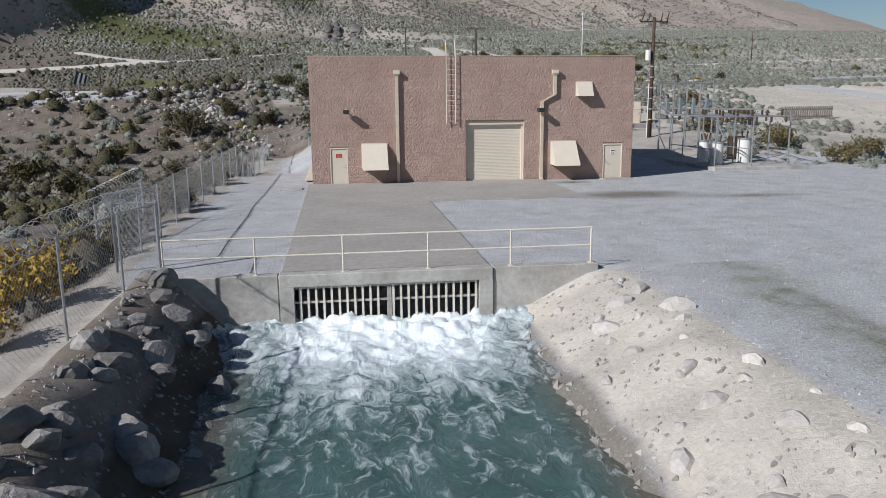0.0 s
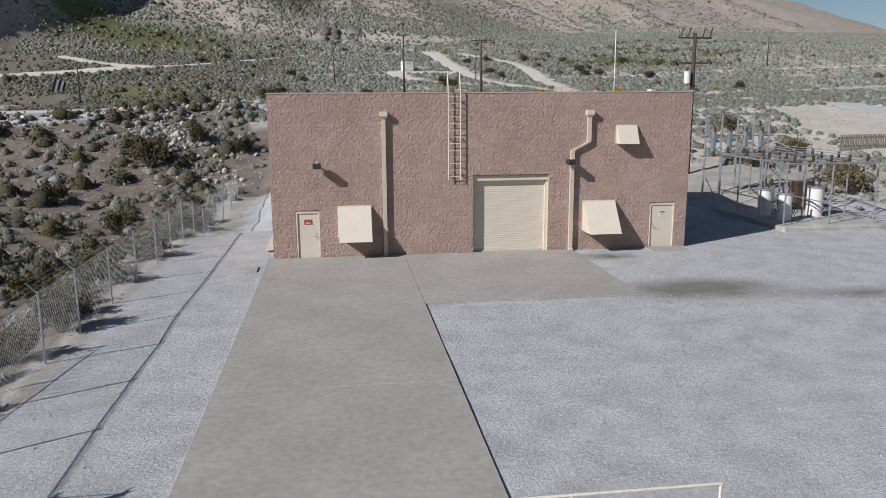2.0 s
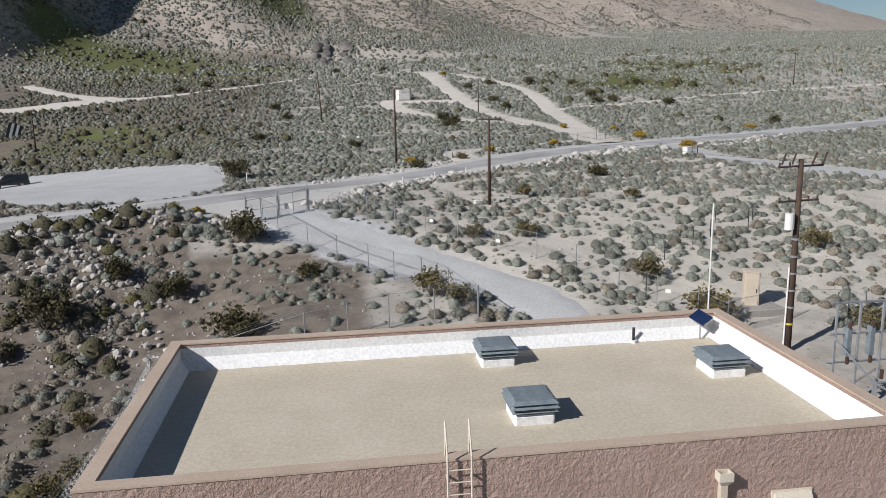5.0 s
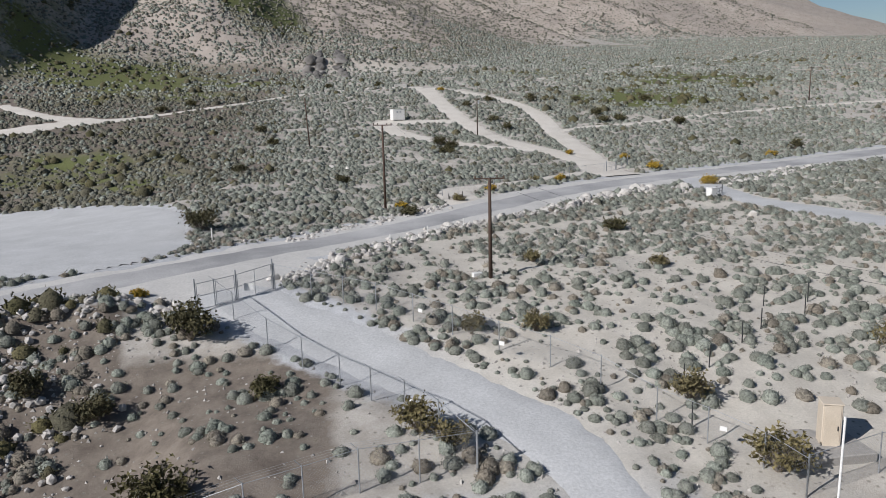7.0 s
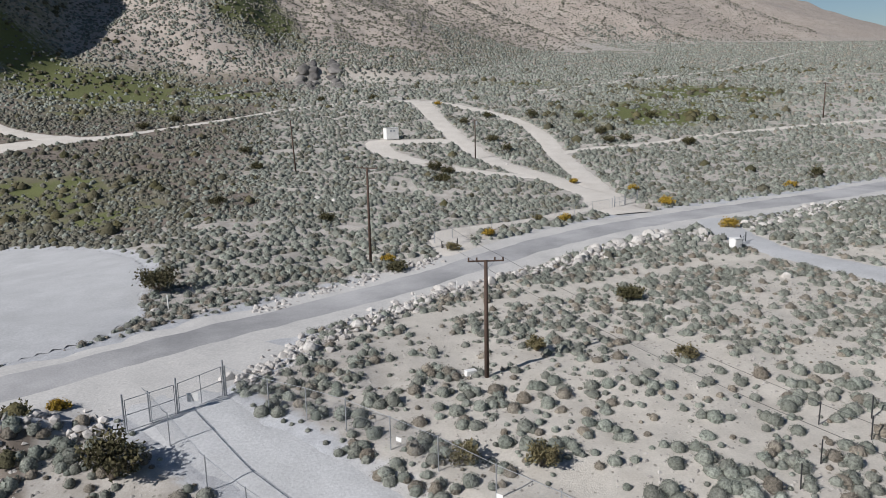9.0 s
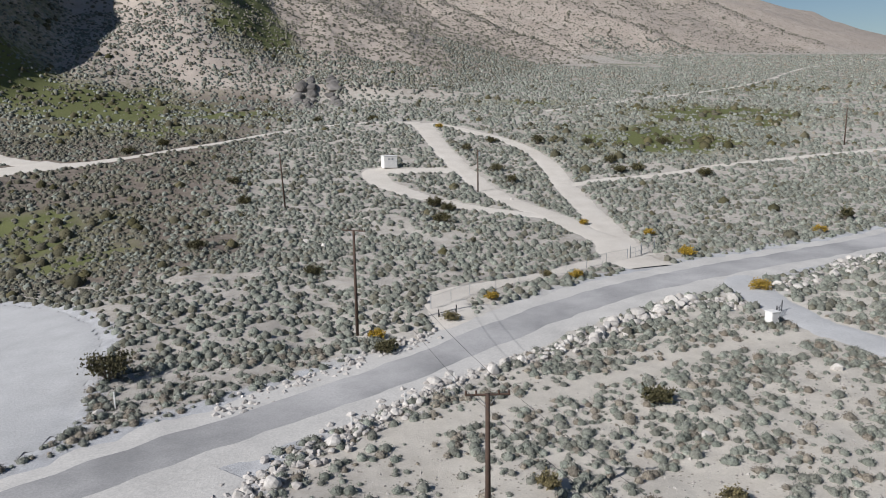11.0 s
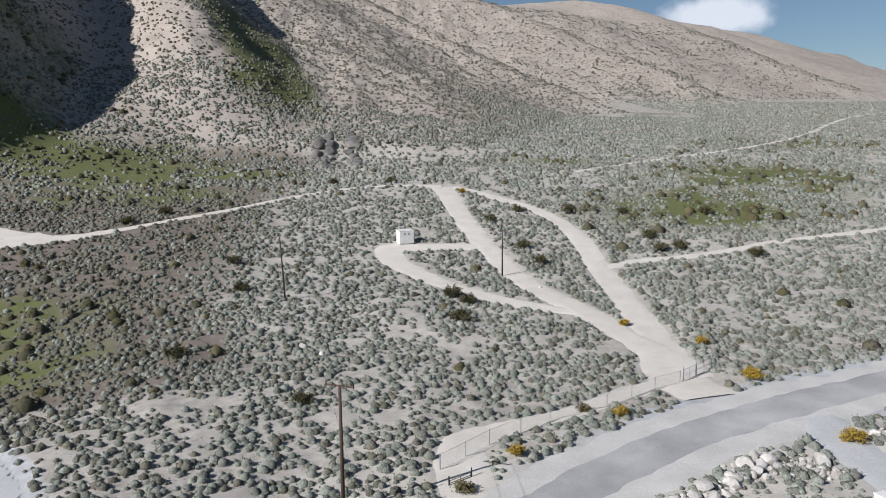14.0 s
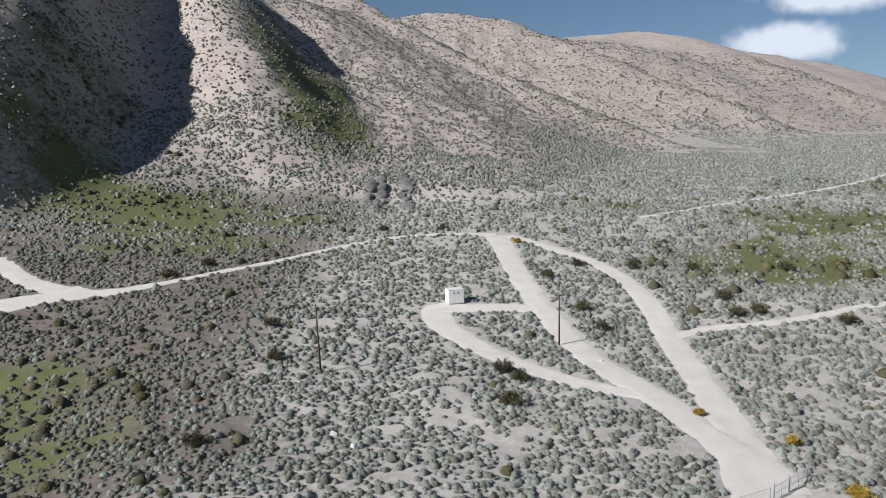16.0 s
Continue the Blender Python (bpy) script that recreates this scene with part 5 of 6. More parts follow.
timber_fence()
for _k, (_x, _y) in enumerate(((24.0, 24.9), (25.0, 28.0), (27.2, 29.6), (30.2, 31.6), (32.4, 33.4), (34.4, 36.6), (36.2, 34.9), (37.6, 36.8))):
    _y = north(_y)
    _m = thing("fence_post", (_x, _y, z_at(_x, _y)), "short dark steel fence post in the scrub", "post", "dark fence posts")
    part("stake", tubes(((0, 0, -0.2), (0.03 * (_k % 3 - 1), 0, 1.3), 0.035)), M_BLACK, _m)


def suv(x, y, turn):
    c = thing("suv", (x, y, z_at(x, y) + 0.02), "dark parked sport utility vehicle on pale gravel", "car", turn=turn)
    prof = [(-2.3, 0.42), (-2.35, 0.75), (-2.28, 1.0), (-2.15, 1.62), (-1.95, 1.76), (0.35, 1.78), (0.95, 1.15), (2.05, 1.0), (2.3, 0.8), (2.32, 0.42)]

    def hull(pts, w, tuck):
        bm = bmesh.new()
        rows = [[bm.verts.new((px, s * (w - (tuck if pz > 1.2 else 0)), pz)) for px, pz in pts] for s in (-1, 1)]
        n = len(pts)
        for k in range(n):
            bm.faces.new((rows[0][k], rows[0][(k + 1) % n], rows[1][(k + 1) % n], rows[1][k]))
        bm.faces.new(rows[0][::-1])
        bm.faces.new(rows[1])
        bmesh.ops.recalc_face_normals(bm, faces=bm.faces[:])
        bmesh.ops.bevel(bm, geom=bm.edges[:], offset=0.04, segments=2, affect="EDGES")
        return bm
    body = part("body", hull(prof, 0.92, 0.10), M_CAR, c)
    for s in (-1, 1):
        part("side_window", boxes((-1.9, s * 0.83 - 0.01, 1.22, 0.35, s * 0.83 + 0.01, 1.62)), M_GLASS, body)
    bm = bmesh.new()
    v = [bm.verts.new(p) for p in ((0.42, -0.72, 1.72), (0.42, 0.72, 1.72), (0.94, 0.78, 1.2), (0.94, -0.78, 1.2))]
    w = [bm.verts.new(q.co + Vector((0.03, 0, 0.03))) for q in v]
    bm.faces.new(v[::-1]), bm.faces.new(w)
    for k in range(4):
        bm.faces.new((v[k], v[(k + 1) % 4], w[(k + 1) % 4], w[k]))
    part("windscreen", bm, M_GLASS, body)
    part("rear_window", boxes((-2.27, -0.7, 1.15, -2.2, 0.7, 1.55)), M_GLASS, body)
    for s in (-0.65, 0.65):
        part("headlight", boxes((2.25, s - 0.18, 0.72, 2.34, s + 0.18, 0.88), chamfer=0.02), M_WHITE, body)
    part("bumper", boxes((2.22, -0.9, 0.38, 2.42, 0.9, 0.6), chamfer=0.04), M_STEEL, body)
    for wx in (-1.4, 1.45):
        for s in (-1, 1):
            wh = part("wheel", tubes(((wx, s * 0.72, 0.37), (wx, s * 0.95, 0.37), 0.37), n=20), M_RUBBER, c)
            part("rim", tubes(((wx, s * 0.945, 0.37), (wx, s * 0.96, 0.37), 0.22), n=14), M_STEEL, wh)


suv(-38.2, 92.6, 205)
stripe = thing("striped_sign", (-55.0, 137.3, z_at(-55, 137.3)), "dark and white striped panel leaning in the scrub", "sign")
_bm = boxes((-1.2, -0.08, 0, 1.2, 0.08, 3.0), chamfer=0.03)
bmesh.ops.transform(_bm, matrix=pose(0, 0, 0, -15, 20, 25), verts=_bm.verts[:])
part("board", _bm, M_BLACK, stripe)
for _q in (-0.6, 0.3):
    _bm = boxes((_q, -0.1, 0.1, _q + 0.45, -0.085, 2.9))
    bmesh.ops.transform(_bm, matrix=pose(0, 0, 0, -15, 20, 25), verts=_bm.verts[:])
    part("stripe", _bm, M_WHITE, stripe)


# ---- rocks ----
def rock_mesh(name, seed, mat, detail=2, squash=0.7):
    bm = bmesh.new()
    bmesh.ops.create_icosphere(bm, subdivisions=detail, radius=0.5)
    rng = random.Random(seed)
    planes = [(Vector((rng.gauss(0, 1), rng.gauss(0, 1), rng.gauss(0, 1))).normalized(), rng.uniform(0.26, 0.42)) for _ in range(9)]
    off = Vector((seed * 3.7, seed * 1.3, 0))
    for v in bm.verts:
        for n, d in planes:
            over = v.co.dot(n) - d
            if over > 0:
                v.co -= n * over * 0.85
        v.co *= 1 + 0.10 * noise.noise(v.co * 4 + off)
        v.co.z *= squash
    return done(name, bm, mat)


ROCKS = [rock_mesh("boulder", k + 1, M_ROCK, 2, 0.75) for k in range(7)]
PALE = [rock_mesh("boulder", k + 31, M_PALEROCK, 2, 0.8) for k in range(7)]
rng = random.Random(4)


def boulder(x, y, size, meshes, label, group, sink=0.22):
    y = north(y)
    ob = new("boulder", rng.choice(meshes))
    k = rng.uniform(0.8, 1.25)
    ob.matrix_world = pose(x, y, z_at(x, y) + size * (0.36 - sink), rng.uniform(-14, 14), rng.uniform(-14, 14), rng.uniform(0, 360)) @ Matrix.Diagonal((size * k, size / k, size * rng.uniform(0.8, 1.1), 1))
    tagged(ob, label, "boulder", group)


for _k in range(95):
    _y = -23.7 - 0.19 * _k + rng.uniform(-0.2, 0.2)
    boulder(rng.uniform(-3.8, -0.95), _y, rng.choice((0.25, 0.35, 0.5, 0.65, 0.9)), ROCKS, "grey granite riprap boulder on the shaded channel bank", "riprap on the shaded bank", 0.36)
for _k in range(42):
    _y = -24.2 - 0.385 * _k + rng.uniform(-0.3, 0.3)
    boulder(rng.uniform(6.3, 9.4), _y, rng.choice((0.3, 0.4, 0.55, 0.7, 0.9)), PALE, "pale granite boulder half buried in the sandy bank", "boulders in the sandy bank", 0.5)


def rock_row(pts, per_m, sizes, spread, label, group):
    line = smooth_line([(*p, 1) for p in pts], 1 / per_m)
    for x, y, _ in line:
        boulder(x + rng.gauss(0, spread), y + rng.gauss(0, spread), rng.choice(sizes), PALE, label, group, 0.16)


rock_row([(3.6, 45.6), (5.2, 48.3), (7.9, 51), (9.6, 53.2), (13.2, 57.1), (16.6, 60.4), (18.9, 63), (24.3, 65.8), (30.3, 68.8)], 1.45, (0.5, 0.65, 0.8, 1.1), 0.55, "pale boulder in the rock row beside the road", "rock row beside the road")
rock_row([(30.3, 68.8), (34.2, 72.1), (37.7, 73.8), (44.5, 78.4), (48.3, 76.8)], 2.0, (0.8, 0.95, 1.15, 1.45), 0.55, "large white boulder in the rock row beside the road", "rock row beside the road")
rock_row([(55.4, 81.2), (60, 83.9), (67, 88.2), (75, 92)], 1.3, (0.7, 0.9, 1.2), 0.6, "large white boulder in the far rock row", "far rock row")
rock_row([(-3.5, 41.4), (-9, 40.3), (-16, 38), (-25, 35.2)], 1.0, (0.4, 0.55, 0.8), 0.7, "pale boulder on the berm beside the gate", "rocks on the berm")
rock_row([(-9.5, 36), (-12, 33.5), (-14, 36)], 1.2, (0.5, 0.8, 1.0), 0.8, "pale boulder on the eroded slope", "rocks on the slope")
rock_row([(6, 60.5), (2, 63), (-2, 61.5)], 0.8, (0.4, 0.6), 0.8, "pale stone beside the road", "stones beside the road")
for _x, _y, _s in ((6.5, 113.8, 1.0), (9, 110, 0.9), (21.9, 121.3, 0.9), (39.6, 134.2, 0.7), (-4.6, 61, 0.9), (33, 52, 0.8), (47, 60, 0.9)):
    boulder(_x, _y, _s, PALE, "single pale boulder in the scrub", "boulders in the scrub")


def instance_many(name, templates, xs, ys, sizes, mat, label, category, tints=None, stretch=None, sink=0.0, seed=0, zs=None):
    """Many small plants or stones as one mesh; templates are (verts, triangles)."""
    g = np.random.default_rng(seed)
    n = len(xs)
    zs = ground_height(xs, ys) if zs is None else zs
    pick = g.integers(0, len(templates), n)
    turn = g.uniform(0, 2 * np.pi, n)
    tint = g.random(n) if tints is None else tints
    tall = g.uniform(0.75, 1.2, n) if stretch is None else stretch
    V, Fc, T, S, base = [], [], [], [], 0
    for k, (tv, tf, *core) in enumerate(templates):
        i = np.nonzero(pick == k)[0]
        if not len(i):
            continue
        c, s = np.cos(turn[i])[:, None], np.sin(turn[i])[:, None]
        x = (tv[None, :, 0] * c - tv[None, :, 1] * s) * sizes[i, None] + xs[i, None]
        y = (tv[None, :, 0] * s + tv[None, :, 1] * c) * sizes[i, None] + ys[i, None]
        z = tv[None, :, 2] * (sizes * tall)[i, None] + (zs - sink * sizes)[i, None]
        V.append(np.stack([x, y, z], -1).reshape(-1, 3))
        Fc.append((tf[None] + (np.arange(len(i)) * len(tv))[:, None, None] + base).reshape(-1, 3))
        T.append(np.repeat(tint[i], len(tv)))
        S.append(np.tile(np.arange(len(tf)) < (core[0] if core else 0), len(i)))
        base += len(i) * len(tv)
    me = mesh_from(name, np.concatenate(V), np.concatenate(Fc), mat, {"tint": np.concatenate(T)}, soft_faces=np.concatenate(S))
    return tagged(new(name, me), label, category, kind="stuff")


def dome_template(seed, leaves, leaf, height=0.56, core=0.92):
    """A mounded shrub about one metre across: a dark core with leaf blades all over it."""
    g = np.random.default_rng(seed)
    bm = bmesh.new()
    bmesh.ops.create_icosphere(bm, subdivisions=2 if leaves > 100 else 1, radius=0.5 * core) if leaves else bmesh.ops.create_uvsphere(bm, u_segments=5, v_segments=4, radius=0.5)
    bmesh.ops.bisect_plane(bm, geom=bm.verts[:] + bm.edges[:] + bm.faces[:], plane_co=(0, 0, -0.05), plane_no=(0, 0, -1), clear_outer=True)
    bmesh.ops.triangulate(bm, faces=bm.faces[:])
    for v in bm.verts:
        v.co *= 1 + 0.25 * noise.noise(v.co * 5 + Vector((seed, 0, 0)))
        v.co.z *= height / 0.5
    bm.verts.index_update()
    V = [list(v.co) for v in bm.verts]
    Fc = [[v.index for v in f.verts] for f in bm.faces]
    bm.free()
    core_faces = len(Fc)
    for _ in range(leaves):
        az, u = g.uniform(0, 2 * np.pi), g.uniform(0.02, 1) ** 0.8
        el = math.acos(1 - u)
        d = np.array([math.sin(el) * math.cos(az), math.sin(el) * math.sin(az), math.cos(el) * height / 0.5])
        lump = 1 + 0.16 * math.sin(3 * az + seed) * math.sin(el)
        p = d * 0.5 * lump * g.uniform(0.80, 1.04)
        t = g.normal(size=3)
        t /= np.linalg.norm(t)
        o = d / np.linalg.norm(d)
        w = np.cross(o, t)
        w /= np.linalg.norm(w) + 1e-6
        k = len(V)
        V += [list(p - w * leaf * 0.5), list(p + w * leaf * 0.5), list(p + o * leaf * g.uniform(0.6, 1.2) + t * leaf * 0.35)]
        Fc.append([k, k + 1, k + 2])
    return np.array(V), np.array(Fc), core_faces


FULL = [dome_template(k + 1, 170, 0.075, 0.56, 0.92) for k in range(5)]
MEDIUM = [dome_template(k + 11, 64, 0.10, 0.56, 0.92) for k in range(6)]


def tuft(seed):
    """A far shrub: a low uneven dome."""
    g = np.random.default_rng(seed)
    V = []
    for n, r, z in ((5, 0.5, -0.06), (4, 0.36, 0.34)):
        a = np.arange(n) / n * 2 * np.pi + g.uniform(0, 1)
        q = r * g.uniform(0.8, 1.15, n)
        V += list(np.stack([q * np.cos(a), q * np.sin(a), z * g.uniform(0.8, 1.2, n)], 1))
    V.append([g.uniform(-0.1, 0.1), g.uniform(-0.1, 0.1), 0.5])
    Fc = [(0, 1, 5), (1, 6, 5), (1, 2, 6), (2, 7, 6), (2, 3, 7), (3, 8, 7), (3, 4, 8), (4, 5, 8), (4, 0, 5), (5, 6, 9), (6, 7, 9), (7, 8, 9), (8, 5, 9)]
    return np.array(V), np.array(Fc), len(Fc)


TINY = [tuft(k) for k in range(8)]
SMALL = [dome_template(k + 21, 10, 0.14, 0.60, 0.96) for k in range(5)]


def pebble(seed):
    g = np.random.default_rng(seed)
    v = np.array([(1, 0, 0), (0, 1, 0), (-1, 0, 0), (0, -1, 0), (0, 0, 0.8), (0, 0, -0.6)], float) * 0.5 * g.uniform(0.6, 1.2, (6, 1))
    f = np.array([(0, 1, 4), (1, 2, 4), (2, 3, 4), (3, 0, 4), (1, 0, 5), (2, 1, 5), (3, 2, 5), (0, 3, 5)])
    return v, f


def chunk(seed):
    """A broken stone with cut faces."""
    me = rock_mesh("stone", seed, M_RUBBLE, 1, 0.8)
    return np.array([v.co[:] for v in me.vertices]) + (0, 0, 0.2), np.array([p.vertices[:] for p in me.polygons])


RUBBLE = [chunk(60 + k) for k in range(6)]


def scatter(n, box4, seed, clump=0.0, clear=0.6):
    """Places on the wild ground, thinned by a patchy noise; none on roads, slabs or in the channel."""
    g = np.random.default_rng(seed)
    x, y = g.uniform(box4[0], box4[1], n), g.uniform(box4[2], box4[3], n)
    ok = road_edge(x, y) > clear
    ok &= ~((x > -5.6) & (x < 34) & (y < 17)) & ~((x > 25) & (x < 33) & (y < 29)) & ~((x > -4) & (x < 16) & (y > 8) & (y < 23))
    ok &= ~((x > -4.6) & (y < 0) & (x < 70))
    if clump:
        ok &= (0.5 + fnoise(x / 5, y / 5, 3, seed + 70)) > g.random(n) * clump
    return x[ok], y[ok]


def sizes(n, lo, hi, seed):
    return lo + (hi - lo) * np.random.default_rng(seed).random(n) ** 1.6


def scrub():
    """Low grey shrubs: full near the flight line, lighter with distance."""
    sage, dry = "low mounded grey-green desert shrubs on pale sand", "low dry brown desert shrubs on pale sand"
    rows = ((FULL, 3000, (-22, 48, 22, 46), 0.28, 1.05, 0.55), (MEDIUM, 9800, (-30, 72, 46, 75), 0.24, 0.95, 0.5), (SMALL, 18500, (-52, 104, 72, 135), 0.42, 1.15, 0.33), (SMALL, 16500, (-70, 120, 135, 200), 0.55, 1.3, 0.33),
            (TINY, 22000, (-110, 160, 200, 320), 0.7, 1.6, 0.45), (TINY, 9000, (104, 240, 85, 200), 0.7, 1.6, 0.5), (TINY, 21000, (150, 340, 190, 430), 0.8, 1.9, 0.5), (TINY, 6000, (60, 160, 320, 420), 0.8, 1.9, 0.5), (TINY, 9000, (200, 480, 430, 600), 1.0, 2.3, 0.5),
            (SMALL, 2600, (-130, -52, 40, 205), 0.6, 1.6, 0.6))
    for k, (tpl, n, area, lo, hi, clump) in enumerate(rows):
        x, y = scatter(n, area, 100 + k, clump, 0.25)
        luck = np.random.default_rng(k).random(len(x))
        bare = (grass_at(x, y) < 0.25 + 0.55 * luck) & ((x > 9) | (y > 40) | (luck < 0.45))
        x, y = x[bare], y[bare]
        dead = np.random.default_rng(k + 300).random(len(x)) < 0.2 + 0.6 * smooth(5, -25, x) * (y < 215)
        n = int((~dead).sum())
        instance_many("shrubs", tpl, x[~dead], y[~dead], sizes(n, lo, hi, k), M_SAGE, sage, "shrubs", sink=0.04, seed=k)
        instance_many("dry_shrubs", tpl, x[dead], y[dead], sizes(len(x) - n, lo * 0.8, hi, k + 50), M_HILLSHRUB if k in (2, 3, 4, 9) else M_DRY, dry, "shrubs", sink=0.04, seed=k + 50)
    # wash beside the yard and the brown bank behind it
    x, y = scatter(800, (-48, -5.6, -40, 42), 131, 0.75)
    instance_many("shrubs", MEDIUM, x, y, sizes(len(x), 0.45, 1.4, 131), M_SAGE, sage, "shrubs", sink=0.04, seed=131)
    x, y = scatter(620, (-48, -5.6, -40, 40), 132, 0.75)
    instance_many("dry_shrubs", MEDIUM, x, y, sizes(len(x), 0.5, 1.4, 132), M_DRY, dry, "shrubs", sink=0.04, seed=132)
    # rubble between the boulders of the rock rows and on the berm
    g = np.random.default_rng(171)
    for row, n, spread in ((((3.6, 48.4), (7.9, 53.8), (13.2, 59.9), (18.9, 65.8), (30.3, 71.6), (37.7, 76.6), (44.5, 81.2), (48.3, 79.6)), 900, 0.75), (((-3.5, 44.2), (-9, 43.1), (-16, 40.8), (-25, 38), (-38, 36.3)), 420, 1.3),
                           (((55.4, 84), (67, 91), (75, 94.8)), 200, 0.7), (((3, 62.5), (9, 68.5), (16, 73), (19, 75.5)), 220, 0.7), (((-7, 29), (-11, 37), (-15, 40)), 300, 2.2)):
        at = np.sort(g.uniform(0, len(row) - 1, n))
        x, y = (np.interp(at, range(len(row)), [p[i] for p in row]) + g.normal(0, spread, n) for i in (0, 1))
        instance_many("rock_rubble", RUBBLE, x, y, sizes(n, 0.18, 0.75, n), M_RUBBLE, "pale broken rubble between the roadside boulders", "stones", sink=0.05, seed=n)
    x, y = scatter(900, (-50, -6.2, -40, 42), 133, 0.8)
    q = np.linspace(-48, -7, 70)
    x = np.append(x, q)
    y = np.append(y, np.interp(q, (-60, -38, -25, -16, -10, -4), (35.8, 36.2, 38, 40.8, 43, 43.8)) + np.random.default_rng(135).normal(0, 0.7, 70))
    instance_many("olive_shrubs", MEDIUM, x, y, sizes(len(x), 0.6, 2.2, 133), M_CREOSOTE, "dark olive bushes in the brown wash beside the yard", "bushes", sink=0.04, seed=133)
    g = np.random.default_rng(134)
    x, y = g.uniform(33.5, 80, 900), g.uniform(-12, 24, 900)
    ok = (x - 33.5 > 0.35 * (10 - y)) & (road_edge(x, y) > 0.4)
    instance_many("shrubs", MEDIUM, x[ok], y[ok], sizes(int(ok.sum()), 0.4, 1.3, 134), M_SAGE, sage, "shrubs", sink=0.04, seed=134)
    # slopes of the hills
    g = np.random.default_rng(7)
    x, y = g.uniform(-200, 520, 125000), g.uniform(215, 900, 125000)
    ok = (np.abs(x - 45) < 0.62 * (y - 10)) & (g.random(125000) < np.clip(1.3 - 0.0022 * (y - 200), 0.22, 1))
    x, y = x[ok], y[ok]
    ok = hill_at(x, y) > 0.25
    x, y = x[ok], y[ok]
    instance_many("hill_shrubs", TINY, x, y, sizes(len(x), 0.5, 1.45, 8) * (1 + 0.0012 * (y - 200)), M_HILLSHRUB, "small grey-green shrubs dotted over the hillside", "shrubs", seed=8)
    # taller dark bushes dotted over the fan and the foot of the hills
    x, y = scatter(20000, (-120, 220, 100, 320), 140, 0.9, 0.8)
    keep = np.random.default_rng(141).random(len(x)) < 0.02 + 0.42 * np.clip(grass_at(x, y), 0, 1) + 0.12 * smooth(5, -20, x) * (1 - smooth(150, 170, y))
    x, y = x[keep], y[keep]
    instance_many("dark_bushes", SMALL, x, y, sizes(len(x), 1.0, 2.7, 140), M_CREOSOTE, "dark olive creosote bushes scattered over the fan", "bushes", sink=0.03, seed=140)
    # loose stones
    for k, (n, area) in enumerate(((15000, (-30, 62, 22, 72)), (9000, (-40, -5.4, -35, 42)), (5000, (-60, 110, 70, 160)), (2500, (-60, 60, 225, 300)))):
        x, y = scatter(n, area, 150 + k, 0.8, 0.2)
        instance_many("stones", [pebble(q) for q in range(6)], x, y, sizes(len(x), 0.08, 0.42 if k < 3 else 0.9, 150 + k), M_STONES, "small pale stones strewn over the desert ground", "stones", sink=0.1, seed=150 + k)
    g = np.random.default_rng(9)
    y = np.linspace(-23.8, -42, 150)
    for side, base in ((0, 5.9), (1, -1.15)):
        x = base + g.uniform(-0.3, 0.3, 150)
        instance_many("edge_stones", [pebble(q) for q in range(6)], x, y, sizes(150, 0.15, 0.5, 19 + side), M_STONES, "dark wet stones along the water's edge", "stones", sink=0.1, seed=19 + side)
    x, y = g.uniform(-3.9, 10, 6500), g.uniform(-44, -23.6, 6500)
    ok = (x < -0.9) | (x > 5.7)
    x, y = x[ok], y[ok]
    instance_many("bank_stones", [pebble(q) for q in range(6)], x, y, sizes(len(x), 0.04, 0.22, 9), M_STONES, "small loose stones on the channel banks", "stones", sink=0.15, seed=9)
    x, y = g.uniform(-4.5, 40, 5200), g.uniform(-36, 4, 5200)
    ok = ~((x > -0.4) & (x < 5.9)) & ~((x > 5) & (x < 13.7) & (y > -8.5)) & ~((x < 9.8) & (y < -23)) & ~((y > -0.3) & (x < 20))
    x, y = x[ok], y[ok]
    instance_many("gravel_stones", [pebble(q) for q in range(6)], x, y, sizes(len(x), 0.02, 0.09, 10), M_STONES, "loose grey gravel stones in the yard", "gravel", seed=10)


def bush(x, y, size, height, mat, name, label, category="bush", leaves=900, group="", open_=0.5):
    """A single larger bush: many stems from the base, and leaf blades clustered along them."""
    y = north(y)
    z = z_at(x, y)
    g = np.random.default_rng(int(abs(x * 13 + y * 7) * 10) + leaves)
    b = thing(name, (x, y, z), label, category, group)
    bm = bmesh.new()
    tips = []
    for k in range(26):
        az, out = g.uniform(0, 2 * np.pi), g.uniform(0.15, 1) ** 0.7
        tip = Vector((math.cos(az) * out * size / 2, math.sin(az) * out * size / 2, height * (1 - 0.45 * out**2) * g.uniform(0.65, 1.05)))
        mid = Vector((tip.x * 0.45, tip.y * 0.45, tip.z * 0.6))
        tube(bm, (g.normal() * 0.05, g.normal() * 0.05, -0.1), mid, 0.022 * size / 2, 4, 0.014 * size / 2)
        tube(bm, mid, tip, 0.014 * size / 2, 4, 0.005)
        tips.append((mid, tip))
    part("branching", bm, M_TWIG, b)
    V, T = [], []
    lf = 0.055 * size ** 0.6
    for k in range(leaves):
        mid, tip = tips[g.integers(len(tips))]
        p = np.array(mid.lerp(tip, g.uniform(0.05, 1.08))) + g.normal(size=3) * size * 0.055 * (0.6 + open_)
        p[2] = max(p[2], 0.03)
        a, c = g.normal(size=3), g.normal(size=3)
        a /= np.linalg.norm(a)
        c /= np.linalg.norm(c)
        V += [p - a * lf, p + a * lf, p + c * lf * 1.8]
    ob = new("crown", mesh_from("crown", np.array(V), np.arange(len(V)).reshape(-1, 3), mat, {"tint": np.full(len(V), g.uniform(0, 0.35))}, flat=True))
    ob.parent = b


